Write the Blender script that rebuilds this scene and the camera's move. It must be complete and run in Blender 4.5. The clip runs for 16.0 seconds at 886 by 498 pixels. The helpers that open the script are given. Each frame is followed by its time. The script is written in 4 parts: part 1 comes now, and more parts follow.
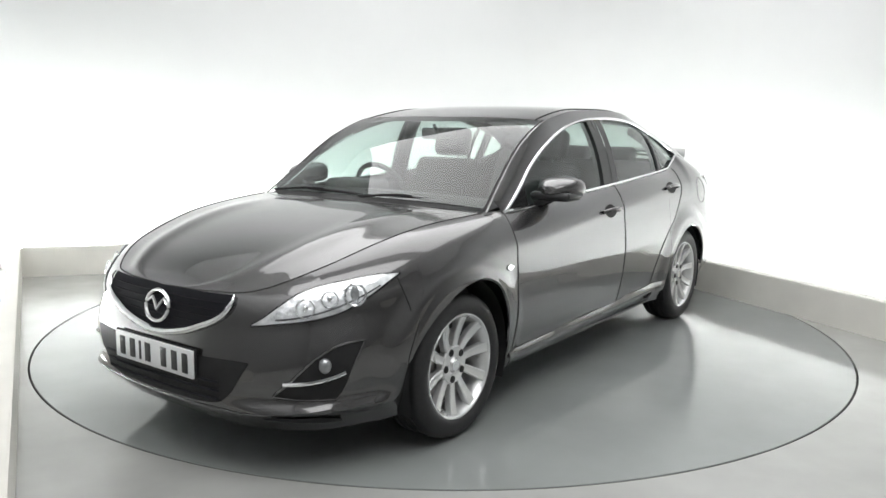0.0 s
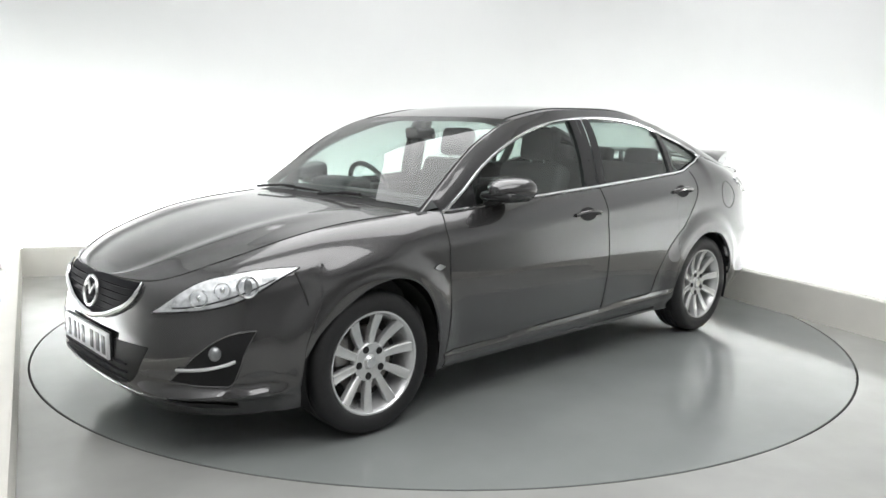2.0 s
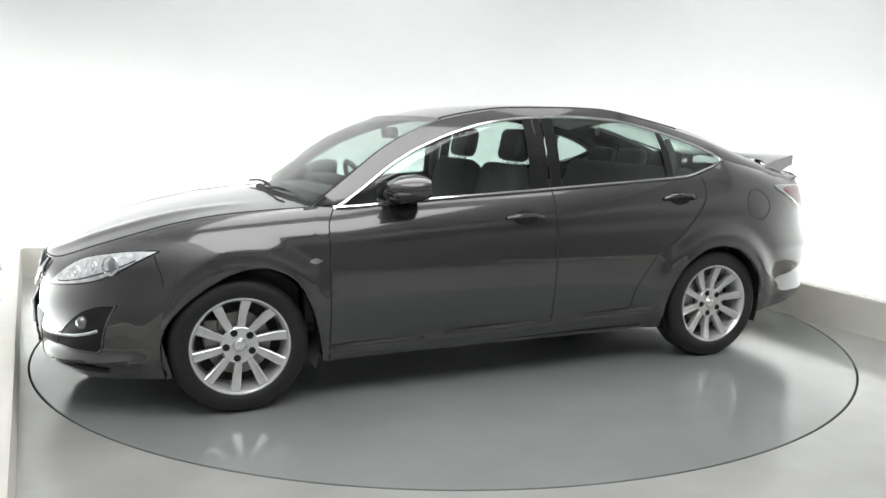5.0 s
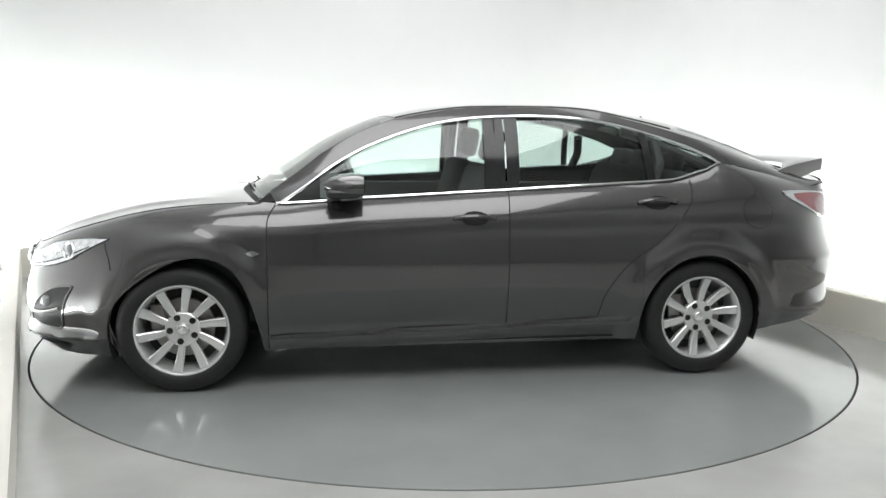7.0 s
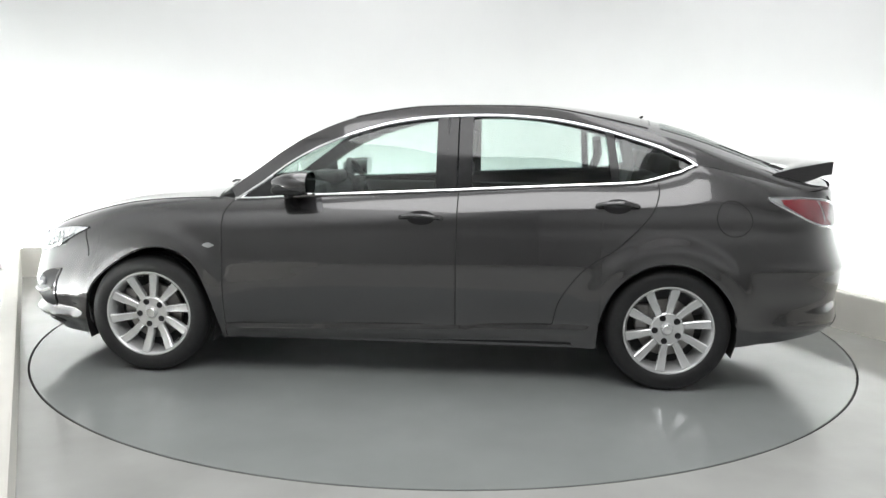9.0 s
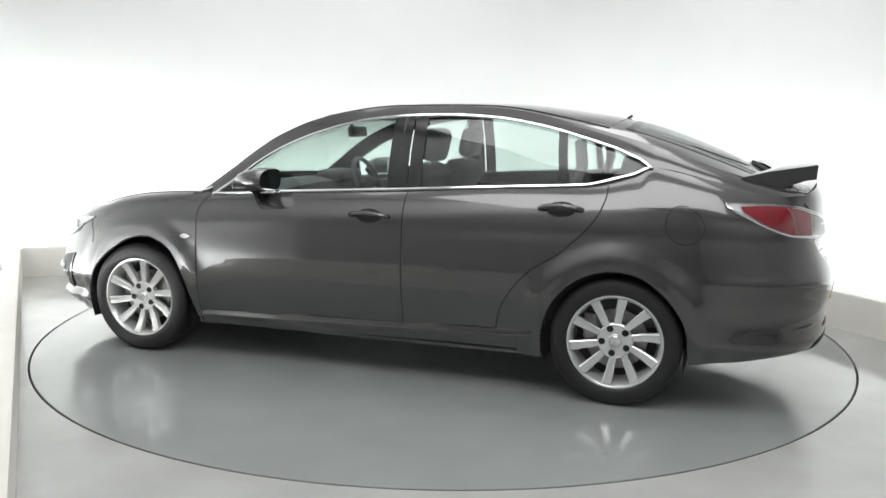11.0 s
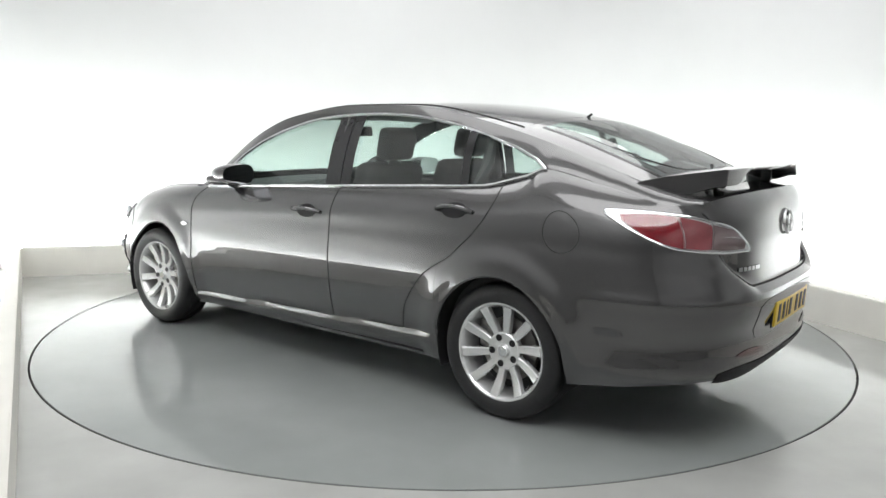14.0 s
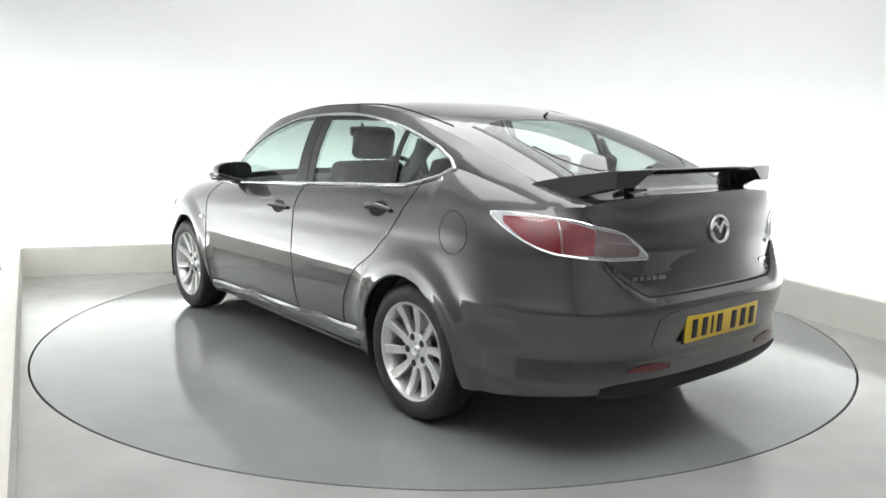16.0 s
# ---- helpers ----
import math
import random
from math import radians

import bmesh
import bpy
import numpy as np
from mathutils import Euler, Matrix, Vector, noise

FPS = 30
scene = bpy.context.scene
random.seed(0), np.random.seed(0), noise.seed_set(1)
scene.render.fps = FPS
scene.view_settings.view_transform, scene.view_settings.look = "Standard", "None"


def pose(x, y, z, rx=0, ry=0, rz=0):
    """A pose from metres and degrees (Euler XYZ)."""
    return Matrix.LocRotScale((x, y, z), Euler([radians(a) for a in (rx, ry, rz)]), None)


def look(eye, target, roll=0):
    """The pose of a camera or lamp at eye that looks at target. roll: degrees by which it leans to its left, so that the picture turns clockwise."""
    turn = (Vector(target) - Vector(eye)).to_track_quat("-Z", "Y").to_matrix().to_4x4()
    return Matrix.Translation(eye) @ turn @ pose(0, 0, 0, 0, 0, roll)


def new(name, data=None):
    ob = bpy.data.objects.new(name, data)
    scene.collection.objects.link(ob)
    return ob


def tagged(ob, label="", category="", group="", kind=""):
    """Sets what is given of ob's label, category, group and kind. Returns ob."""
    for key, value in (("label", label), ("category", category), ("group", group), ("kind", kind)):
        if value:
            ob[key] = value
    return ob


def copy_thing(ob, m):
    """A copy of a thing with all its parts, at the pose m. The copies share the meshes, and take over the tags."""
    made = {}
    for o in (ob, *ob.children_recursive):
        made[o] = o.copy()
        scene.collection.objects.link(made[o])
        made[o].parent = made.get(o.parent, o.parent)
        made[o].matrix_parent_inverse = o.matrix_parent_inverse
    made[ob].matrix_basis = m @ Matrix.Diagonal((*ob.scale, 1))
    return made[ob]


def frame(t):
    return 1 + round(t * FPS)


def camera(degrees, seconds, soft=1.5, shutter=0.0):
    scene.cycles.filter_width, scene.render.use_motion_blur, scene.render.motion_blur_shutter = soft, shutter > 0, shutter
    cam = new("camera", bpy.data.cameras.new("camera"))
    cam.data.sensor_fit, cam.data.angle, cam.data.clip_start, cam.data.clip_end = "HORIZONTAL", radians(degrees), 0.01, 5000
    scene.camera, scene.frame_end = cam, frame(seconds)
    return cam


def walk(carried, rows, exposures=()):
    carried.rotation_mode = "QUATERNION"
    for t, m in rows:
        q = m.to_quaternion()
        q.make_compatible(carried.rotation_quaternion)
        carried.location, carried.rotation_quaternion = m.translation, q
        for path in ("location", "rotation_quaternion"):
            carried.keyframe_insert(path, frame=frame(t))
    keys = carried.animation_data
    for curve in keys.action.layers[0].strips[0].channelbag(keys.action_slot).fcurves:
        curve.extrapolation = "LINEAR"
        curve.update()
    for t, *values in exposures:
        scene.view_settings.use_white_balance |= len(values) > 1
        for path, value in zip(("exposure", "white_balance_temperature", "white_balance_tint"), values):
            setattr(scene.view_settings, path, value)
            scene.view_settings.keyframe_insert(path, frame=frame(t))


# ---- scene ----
cam = camera(58.93, 16.0, soft=1.5)
# still camera: slightly tilted down, leaning a little
CAM_POSE = Matrix((
    (0.99988894, -0.01468697, 0.00252943, 0.0),
    (0.00481025, 0.15740786, -0.98752196, -5.13636),
    (0.01410556, 0.98742446, 0.15746103, 1.34069),
    (0.0, 0.0, 0.0, 1.0)))
walk(cam, [(0.0, CAM_POSE), (16.0, CAM_POSE)])

# ---- light ----
scene.view_settings.exposure = 0.0
world = bpy.data.worlds.new("studio_dark")
scene.world = world
world.use_nodes = True
world.node_tree.nodes["Background"].inputs[0].default_value = (0.9, 0.95, 1.0, 1)
world.node_tree.nodes["Background"].inputs[1].default_value = 0.05


def area_lamp(name, m, sx, sy, power, color=(1, 1, 1)):
    data = bpy.data.lights.new(name, "AREA")
    data.shape, data.size, data.size_y, data.energy, data.color = "RECTANGLE", sx, sy, power, color
    ob = new(name, data)
    ob.matrix_world = m
    return ob


# room axes: the studio stands turned to the camera
K_LB, K_BR = Vector((-3.60, 1.41, 0)), Vector((1.374, 2.917, 0))
K_LF, K_RF = Vector((-1.52, -2.52, 0)), Vector((2.84, -0.24, 0))
D_LEFT = (K_LF - K_LB).normalized()
D_RIGHT = (K_RF - K_BR).normalized()
D_BACK = (K_BR - K_LB).normalized()
KERB_H = 0.25
GAP = 0.75        # from the kerb to the wall
HEIGHT = 4.2
FRONT = 9.5       # how far the room goes on past the camera

# ---- materials ----


def material(name):
    m = bpy.data.materials.new(name)
    m.use_nodes = True
    return m, m.node_tree.nodes, m.node_tree.links, m.node_tree.nodes["Principled BSDF"]


def simple(name, color, rough=0.5, metal=0.0, coat=0.0, var=0.12, scale=30.0, bump=0.0, bscale=200.0, rvar=0.0, spec=0.5):
    m, n, l, p = material(name)
    p.inputs["Specular IOR Level"].default_value = spec
    p.inputs["Metallic"].default_value = metal
    p.inputs["Roughness"].default_value = rough
    p.inputs["Coat Weight"].default_value = coat
    p.inputs["Coat Roughness"].default_value = 0.02
    p.inputs["Coat IOR"].default_value = 1.72
    tc = n.new("ShaderNodeTexCoord")
    a, b = n.new("ShaderNodeTexNoise"), n.new("ShaderNodeTexNoise")
    a.inputs["Scale"].default_value, b.inputs["Scale"].default_value = scale, scale / 9
    a.inputs["Detail"].default_value = 6
    l.new(tc.outputs["Object"], a.inputs["Vector"]), l.new(tc.outputs["Object"], b.inputs["Vector"])
    mix = n.new("ShaderNodeMath")
    mix.operation = "ADD"
    l.new(a.outputs["Fac"], mix.inputs[0]), l.new(b.outputs["Fac"], mix.inputs[1])
    ramp = n.new("ShaderNodeMapRange")
    ramp.inputs[1].default_value, ramp.inputs[2].default_value = 0.7, 1.3
    ramp.inputs[3].default_value, ramp.inputs[4].default_value = 1 - var, 1 + var
    l.new(mix.outputs[0], ramp.inputs[0])
    vm = n.new("ShaderNodeVectorMath")
    vm.operation = "SCALE"
    vm.inputs[0].default_value = color
    l.new(ramp.outputs[0], vm.inputs["Scale"])
    l.new(vm.outputs[0], p.inputs["Base Color"])
    if rvar:
        r2 = n.new("ShaderNodeMapRange")
        r2.inputs[1].default_value, r2.inputs[2].default_value = 0.6, 1.4
        r2.inputs[3].default_value, r2.inputs[4].default_value = rough - rvar, rough + rvar
        l.new(mix.outputs[0], r2.inputs[0])
        l.new(r2.outputs[0], p.inputs["Roughness"])
    if bump:
        c = n.new("ShaderNodeTexNoise")
        c.inputs["Scale"].default_value = bscale
        c.inputs["Detail"].default_value = 4
        l.new(tc.outputs["Object"], c.inputs["Vector"])
        bp = n.new("ShaderNodeBump")
        bp.inputs["Strength"].default_value, bp.inputs["Distance"].default_value = bump, 0.01
        l.new(c.outputs["Fac"], bp.inputs["Height"])
        l.new(bp.outputs[0], p.inputs["Normal"])
    return m


def glass(name, tint, least=0.09):
    """A clear pane: tinted see-through with a mirror gloss that grows towards grazing."""
    m, n, l, p = material(name)
    n.remove(p)
    tr, gl, lw, mx = (n.new("ShaderNodeBsdfTransparent"), n.new("ShaderNodeBsdfGlossy"),
                      n.new("ShaderNodeLayerWeight"), n.new("ShaderNodeMixShader"))
    tr.inputs[0].default_value = (*tint, 1)
    gl.inputs["Roughness"].default_value = 0.015
    lw.inputs[0].default_value = 0.5
    pw, sc = n.new("ShaderNodeMath"), n.new("ShaderNodeMath")
    pw.operation, sc.operation = "POWER", "MULTIPLY_ADD"
    pw.inputs[1].default_value = 3.8
    sc.inputs[1].default_value, sc.inputs[2].default_value = 0.90 - least, least
    l.new(lw.outputs["Facing"], pw.inputs[0]), l.new(pw.outputs[0], sc.inputs[0]), l.new(sc.outputs[0], mx.inputs[0])
    l.new(tr.outputs[0], mx.inputs[1]), l.new(gl.outputs[0], mx.inputs[2])
    l.new(mx.outputs[0], n["Material Output"].inputs[0])
    return m


def glow(name, color, power):
    m, n, l, p = material(name)
    p.inputs["Emission Color"].default_value = (*color, 1)
    p.inputs["Emission Strength"].default_value = power
    p.inputs["Base Color"].default_value = (*color, 1)
    return m


WALL = simple("white_wall_paint", (0.655, 0.663, 0.661), 0.7, var=0.015, scale=3, bump=0.02, bscale=60)
CEIL = simple("ceiling_paint", (0.55, 0.55, 0.55), 0.8, var=0.03, scale=2)
KERB = simple("cream_kerb_paint", (0.74, 0.725, 0.675), 0.55, var=0.05, scale=5, bump=0.03, bscale=40)
FLOOR = simple("grey_floor_paint", (0.270, 0.285, 0.282), 0.13, var=0.08, scale=2.2, rvar=0.07, bump=0.015, bscale=25)
OUTER = simple("worn_outer_floor", (0.375, 0.378, 0.364), 0.18, var=0.11, scale=2.6, rvar=0.08, bump=0.02, bscale=25)
PIT = simple("dark_gap", (0.02, 0.02, 0.02), 0.8)
PAINT = simple("grey_metallic_paint", (0.068, 0.066, 0.068), 0.27, metal=0.60, coat=1.0, var=0.035, scale=900)
BLACK = simple("black_plastic", (0.020, 0.020, 0.021), 0.55, spec=0.22, bump=0.05, bscale=600)
GLOSSBLACK = simple("gloss_black_trim", (0.022, 0.022, 0.023), 0.12)
FOG = simple("lamp_glass", (0.34, 0.35, 0.36), 0.14, metal=0.6, var=0.25, scale=90)
MESH = simple("grille_black", (0.012, 0.012, 0.015), 0.7, spec=0.12)
RUBBER = simple("tyre_rubber", (0.016, 0.016, 0.017), 0.55, var=0.2, scale=60, bump=0.1, bscale=300)
ALLOY = simple("silver_alloy", (0.80, 0.805, 0.81), 0.26, metal=0.65, coat=0.4, var=0.04, scale=40)
CHROME = simple("chrome", (0.85, 0.86, 0.87), 0.10, metal=1.0, var=0.02)
# base colour dimmed to stand for dark surroundings reflected in the glass
MIRROR = simple("dimmed_mirror_glass", (0.30, 0.31, 0.32), 0.03, metal=1.0, var=0.01)
STEEL = simple("brake_steel", (0.30, 0.29, 0.28), 0.4, metal=0.9, var=0.2, scale=80)
CLOTH = simple("dark_seat_cloth", (0.058, 0.058, 0.060), 0.85, var=0.2, scale=120, bump=0.1, bscale=400)
DASH = simple("dark_dash_plastic", (0.050, 0.050, 0.052), 0.6, bump=0.05, bscale=500)
PLATE_W = simple("white_plate", (0.78, 0.79, 0.80), 0.35, var=0.02)
PLATE_Y = simple("yellow_plate", (0.72, 0.50, 0.04), 0.35, var=0.03)
INK = simple("plate_ink", (0.012, 0.012, 0.014), 0.5)
GLASS = glass("tinted_glass", (0.72, 0.82, 0.785))
CLEAR = glass("clear_lens", (0.93, 0.94, 0.95))
SMOKE = simple("smoked_lens", (0.20, 0.14, 0.14), 0.15, coat=0.6, var=0.2, scale=50)
DIMRED = simple("dim_red_reflector", (0.10, 0.008, 0.014), 0.25, coat=0.5, var=0.1)
PINK = simple("pale_red_lens", (0.25, 0.045, 0.055), 0.15, coat=0.5, var=0.3, scale=60)
RED = simple("red_lens", (0.24, 0.006, 0.016), 0.15, coat=0.5, var=0.3, scale=60)
# strong colour mottling paints in the reflector's glints and dark streaks
REFL = simple("sparkle_mottled_reflector", (0.90, 0.91, 0.92), 0.20, metal=0.45, var=0.50, scale=38, bump=1.0, bscale=30)
BRIGHT = simple("satin_silver", (0.66, 0.67, 0.68), 0.30, metal=0.6, var=0.03)
STRIP = glow("strip_light_glow", (0.98, 1.0, 0.99), 44.0)

# ---- mesh helpers ----


def part(name, bm, mat, parent=None, label="", smooth=True):
    me = bpy.data.meshes.new(name)
    bmesh.ops.recalc_face_normals(bm, faces=bm.faces)
    bm.to_mesh(me)
    bm.free()
    me.materials.append(mat)
    if smooth:
        me.polygons.foreach_set("use_smooth", [True] * len(me.polygons))
        me.set_sharp_from_angle(angle=radians(38))
    ob = new(name, me)
    if parent is not None:
        ob.parent = parent
    if label:
        tagged(ob, label)
    return ob


def grid(rows, bm=None, flip=False, close=False):
    bm = bm or bmesh.new()
    vs = [[bm.verts.new(p) for p in r] for r in rows]
    nc = len(vs[0])
    for i in range(len(vs) - 1):
        for j in range(nc if close else nc - 1):
            k = (j + 1) % nc
            q = [vs[i][j], vs[i + 1][j], vs[i + 1][k], vs[i][k]]
            bm.faces.new(q[::-1] if flip else q)
    return bm


def weld(bm, d=0.0004):
    bmesh.ops.remove_doubles(bm, verts=bm.verts, dist=d)
    return bm


def box(cx, cy, cz, sx, sy, sz, bm=None, bev=0.0, m=None, seg=2):
    bm = bm or bmesh.new()
    r = bmesh.ops.create_cube(bm, size=1, matrix=Matrix.Translation((cx, cy, cz)) @ Matrix.Diagonal((sx, sy, sz, 1)))
    if bev:
        es = list({e for v in r["verts"] for e in v.link_edges})
        out = bmesh.ops.bevel(bm, geom=es, offset=bev, segments=seg, affect="EDGES", profile=0.5)
        vs = {v for f in out["faces"] for v in f.verts} | {v for v in r["verts"] if v.is_valid}
    else:
        vs = r["verts"]
    if m is not None:
        bmesh.ops.transform(bm, matrix=m, verts=list(vs))
    return bm


def tube(pts, r, bm=None, n=6, closed=False, flat=None):
    """A tube along pts, r one radius or one a point; flat squashes it along z of its own section."""
    bm = bm or bmesh.new()
    pts = [Vector(p) for p in pts]
    rows = []
    up = Vector((0, 0, 1))
    for i, p in enumerate(pts):
        a = pts[i - 1] if (i > 0 or closed) else p
        b = pts[(i + 1) % len(pts)] if (i < len(pts) - 1 or closed) else p
        t = (b - a).normalized()
        s = t.cross(up)
        if s.length < 0.1:
            s = t.cross(Vector((0, 1, 0)))
        s.normalize()
        w = s.cross(t)
        rows.append([p + (s * math.cos(k * 2 * math.pi / n) + w * math.sin(k * 2 * math.pi / n) * (flat or 1)) * (r[i] if isinstance(r, list) else r) for k in range(n)])
    if closed:
        rows.append(rows[0])
    grid(rows, bm, close=True)
    if not closed:
        for row in (0, len(pts) - 1):
            bm.verts.ensure_lookup_table()
        base = len(bm.verts) - len(pts) * n
        bm.faces.new([bm.verts[base + k] for k in range(n)][::-1])
        bm.faces.new([bm.verts[base + (len(pts) - 1) * n + k] for k in range(n)])
    return weld(bm, 1e-5) if closed else bm


def lathe(profile, n=64, axis="y", bm=None):
    """Turns (radius, offset) pairs about the axis."""
    bm = bm or bmesh.new()
    rows = []
    for i in range(n + 1):
        a = 2 * math.pi * i / n
        rows.append([(r * math.cos(a), o, r * math.sin(a)) for r, o in profile])
    grid(rows, bm)
    return weld(bm, 1e-5)


def spline(pts, u):
    """Catmull-Rom through pts at u from 0 to len - 1."""
    n = len(pts)
    i = min(max(int(u), 0), n - 2)
    f = u - i
    p = [np.array(pts[min(max(i + k, 0), n - 1)], float) for k in (-1, 0, 1, 2)]
    if i == 0:
        p[0] = 2 * p[1] - p[2]
    if i == n - 2:
        p[3] = 2 * p[2] - p[1]
    return 0.5 * (2 * p[1] + (p[2] - p[0]) * f + (2 * p[0] - 5 * p[1] + 4 * p[2] - p[3]) * f * f + (3 * p[1] - p[0] - 3 * p[2] + p[3]) * f ** 3)


def curve(table, x):
    """Smooth value at x of a table of (x, values...), x ascending."""
    xs = [r[0] for r in table]
    if x <= xs[0]:
        u = 0.0
    elif x >= xs[-1]:
        u = len(xs) - 1.0
    else:
        i = max(k for k in range(len(xs)) if xs[k] <= x)
        u = i + (x - xs[i]) / (xs[i + 1] - xs[i])
    v = spline([r[1:] for r in table], u)
    return v if len(v) > 1 else float(v[0])


# ---- studio ----


def slab(name, a, b, inward, height, thick, mat, z=0.0, label=""):
    """An upright wall piece from a to b; its inner face on the line a-b."""
    out = -inward
    bm = bmesh.new()
    ps = [a, b, b + out * thick, a + out * thick]
    lo = [bm.verts.new((p.x, p.y, z)) for p in ps]
    hi = [bm.verts.new((p.x, p.y, z + height)) for p in ps]
    bm.faces.new(lo[::-1]), bm.faces.new(hi)
    for i in range(4):
        j = (i + 1) % 4
        bm.faces.new([lo[i], lo[j], hi[j], hi[i]])
    bmesh.ops.bevel(bm, geom=[e for e in bm.edges if all(v.co.z > z + height - 0.001 for v in e.verts)], offset=0.006, segments=2, affect="EDGES")
    return tagged(part(name, bm, mat), label, kind="structure")


def left_of(d):
    return Vector((-d.y, d.x, 0))


def build_studio():
    inner_l, inner_b, inner_r = left_of(D_LEFT), -left_of(D_BACK), -left_of(D_RIGHT)
    far_l, far_r = K_LB + D_LEFT * 5.0, K_BR + D_RIGHT * FRONT
    slab("kerb_1", K_LB, far_l, inner_l, KERB_H, 0.09, KERB, label="low cream painted kerb along the studio floor")
    slab("kerb_2", K_LB, K_BR, inner_b, KERB_H, 0.09, KERB, label="low cream painted kerb below the back wall")
    slab("kerb_3", K_BR, far_r, inner_r, KERB_H, 0.09, KERB, label="low cream painted kerb with its reflection in the floor")
    # seamless wall with rounded corners behind the kerb
    w_lb = K_LB - inner_l * GAP - inner_b * GAP
    w_br = K_BR - inner_r * GAP - inner_b * GAP
    w_lf, w_rf = w_lb + D_LEFT * (FRONT + GAP), w_br + D_RIGHT * (FRONT + GAP)
    line = [w_lf]
    for c, d1, d2 in ((w_lb, D_LEFT, D_BACK), (w_br, -D_BACK, D_RIGHT)):
        rad = 0.9
        for k in range(13):
            t = k / 12
            line.append((1 - t) ** 2 * (c + d1 * rad) + 2 * t * (1 - t) * c + t * t * (c + d2 * rad))
    line += [w_rf, w_lf]
    rows = [[(p.x, p.y, z) for p in line] for z in (-0.02, HEIGHT)]
    wall = part("wall_1", grid(rows), WALL)
    sol = wall.modifiers.new("thickness", "SOLIDIFY")
    sol.thickness, sol.offset = 0.1, 1.0
    tagged(wall, "seamless white studio wall with rounded corners", kind="structure")
    # ceiling
    cx, cy = 0.4, -3.0
    bm = box(cx, cy, HEIGHT + 0.06, 20, 20, 0.1)
    tagged(part("ceiling", bm, CEIL), "plain pale grey studio ceiling", kind="structure")
    # floor with a round opening for the turntable
    RC, R0 = (-0.003, 0.130), 2.536
    rows = []
    n = 160
    for rr in (R0 + 0.006, R0 + 0.05, 14.0):
        rows.append([(RC[0] + rr * math.cos(2 * math.pi * k / n), RC[1] + rr * math.sin(2 * math.pi * k / n), 0.0) for k in range(n)])
    rows.insert(0, [(x, y, -0.05) for x, y, z in rows[0]])
    tagged(part("floor", grid(rows, close=True), OUTER), "glossy pale grey painted studio floor", kind="structure")
    tagged(part("ground", box(0, 0, -0.12, 28, 28, 0.1), PIT), "dark pit under the turntable gap", kind="structure")
    # turntable disc
    disc = tagged(new("turntable"), "round grey turntable set flush in the floor", "turntable")
    disc.location = (RC[0], RC[1], 0)
    rows = []
    for rr, z in ((0.02, 0.0), (1.2, 0.0), (R0 - 0.02, 0.0), (R0 - 0.0065, 0.0), (R0 - 0.0045, -0.004), (R0 - 0.0045, -0.05)):
        rows.append([(rr * math.cos(2 * math.pi * k / n), rr * math.sin(2 * math.pi * k / n), z) for k in range(n)])
    bm = grid(rows, close=True)
    bm.verts.ensure_lookup_table()
    bm.faces.new([bm.verts[k] for k in range(n)])
    part("platform", bm, FLOOR, disc)
    # added dark ring, its colour stands for the shade in the turntable gap
    ring = [(R0 - 0.003) * np.array((math.cos(2 * math.pi * k / n), math.sin(2 * math.pi * k / n), 0)) - np.array((0, 0, 0.006)) for k in range(n)]
    part("gap_shade_ring", tube(ring, 0.0035, n=5, closed=True), PIT, disc, "thin dark ring standing for the shade in the gap")
    # strip lights hidden behind the kerbs
    for nm, a, b, inw in (("strip_light", K_LB, far_l, inner_l), ("strip_light", K_LB, K_BR, inner_b), ("strip_light", K_BR, far_r, inner_r)):
        d = (b - a).normalized()
        b = a + d * min((b - a).length, 3.4 if inw is inner_l else 4.3)
        mid = (a + b) / 2 - inw * 0.47
        ln = (b - a).length + (0.5 if a is K_LB and b is not far_l else 0.5)
        m = Matrix.Translation((mid.x, mid.y, 0.0)) @ Matrix.Rotation(math.atan2(d.y, d.x), 4, "Z")
        strip = tagged(new(nm), "long white strip light hidden behind the kerb", "strip light", group="strip lights behind the kerbs")
        strip.matrix_world = m
        part("housing", box(0, 0, 0.03, ln, 0.12, 0.06, bev=0.006), WALL, strip)
        part("tube", box(0, 0, 0.075, ln - 0.04, 0.09, 0.03, bev=0.01), STRIP, strip, "glowing white tube")
    return disc


disc = build_studio()
area_lamp("unseen_overhead_light", look((0.2, 0.6, HEIGHT - 0.05), (0.2, 0.6, 0)), 4.6, 3.6, 118)
# added fill over the camera side, brightens the bonnet and the car's front
area_lamp("unseen_overhead_light", look((0.2, -3.7, HEIGHT - 0.05), (0.2, -3.7, 0)), 4.0, 3.4, 142)

# ---- car ----
# x to the front from the middle of the wheelbase, y to its left, z up
AXLE = 1.3625
WHEEL_Z = 0.318
ARCH_R = 0.36
ARCHES = ((1.352, 0.356, 0.374), (-1.352, 0.348, 0.356))     # middle, half length, height over the hub
XF0, XR0 = 1.0, -1.5

FRONT_X = [(0.10, 2.10), (0.17, 2.15), (0.24, 2.22), (0.32, 2.243), (0.42, 2.245), (0.52, 2.232), (0.62, 2.213), (0.70, 2.18), (0.80, 2.10)]
REAR_X = [(0.15, 2.15), (0.24, 2.26), (0.34, 2.338), (0.42, 2.365), (0.52, 2.370), (0.62, 2.386), (0.66, 2.386), (0.70, 2.376), (0.76, 2.355), (0.85, 2.335), (0.95, 2.322), (1.02, 2.298)]
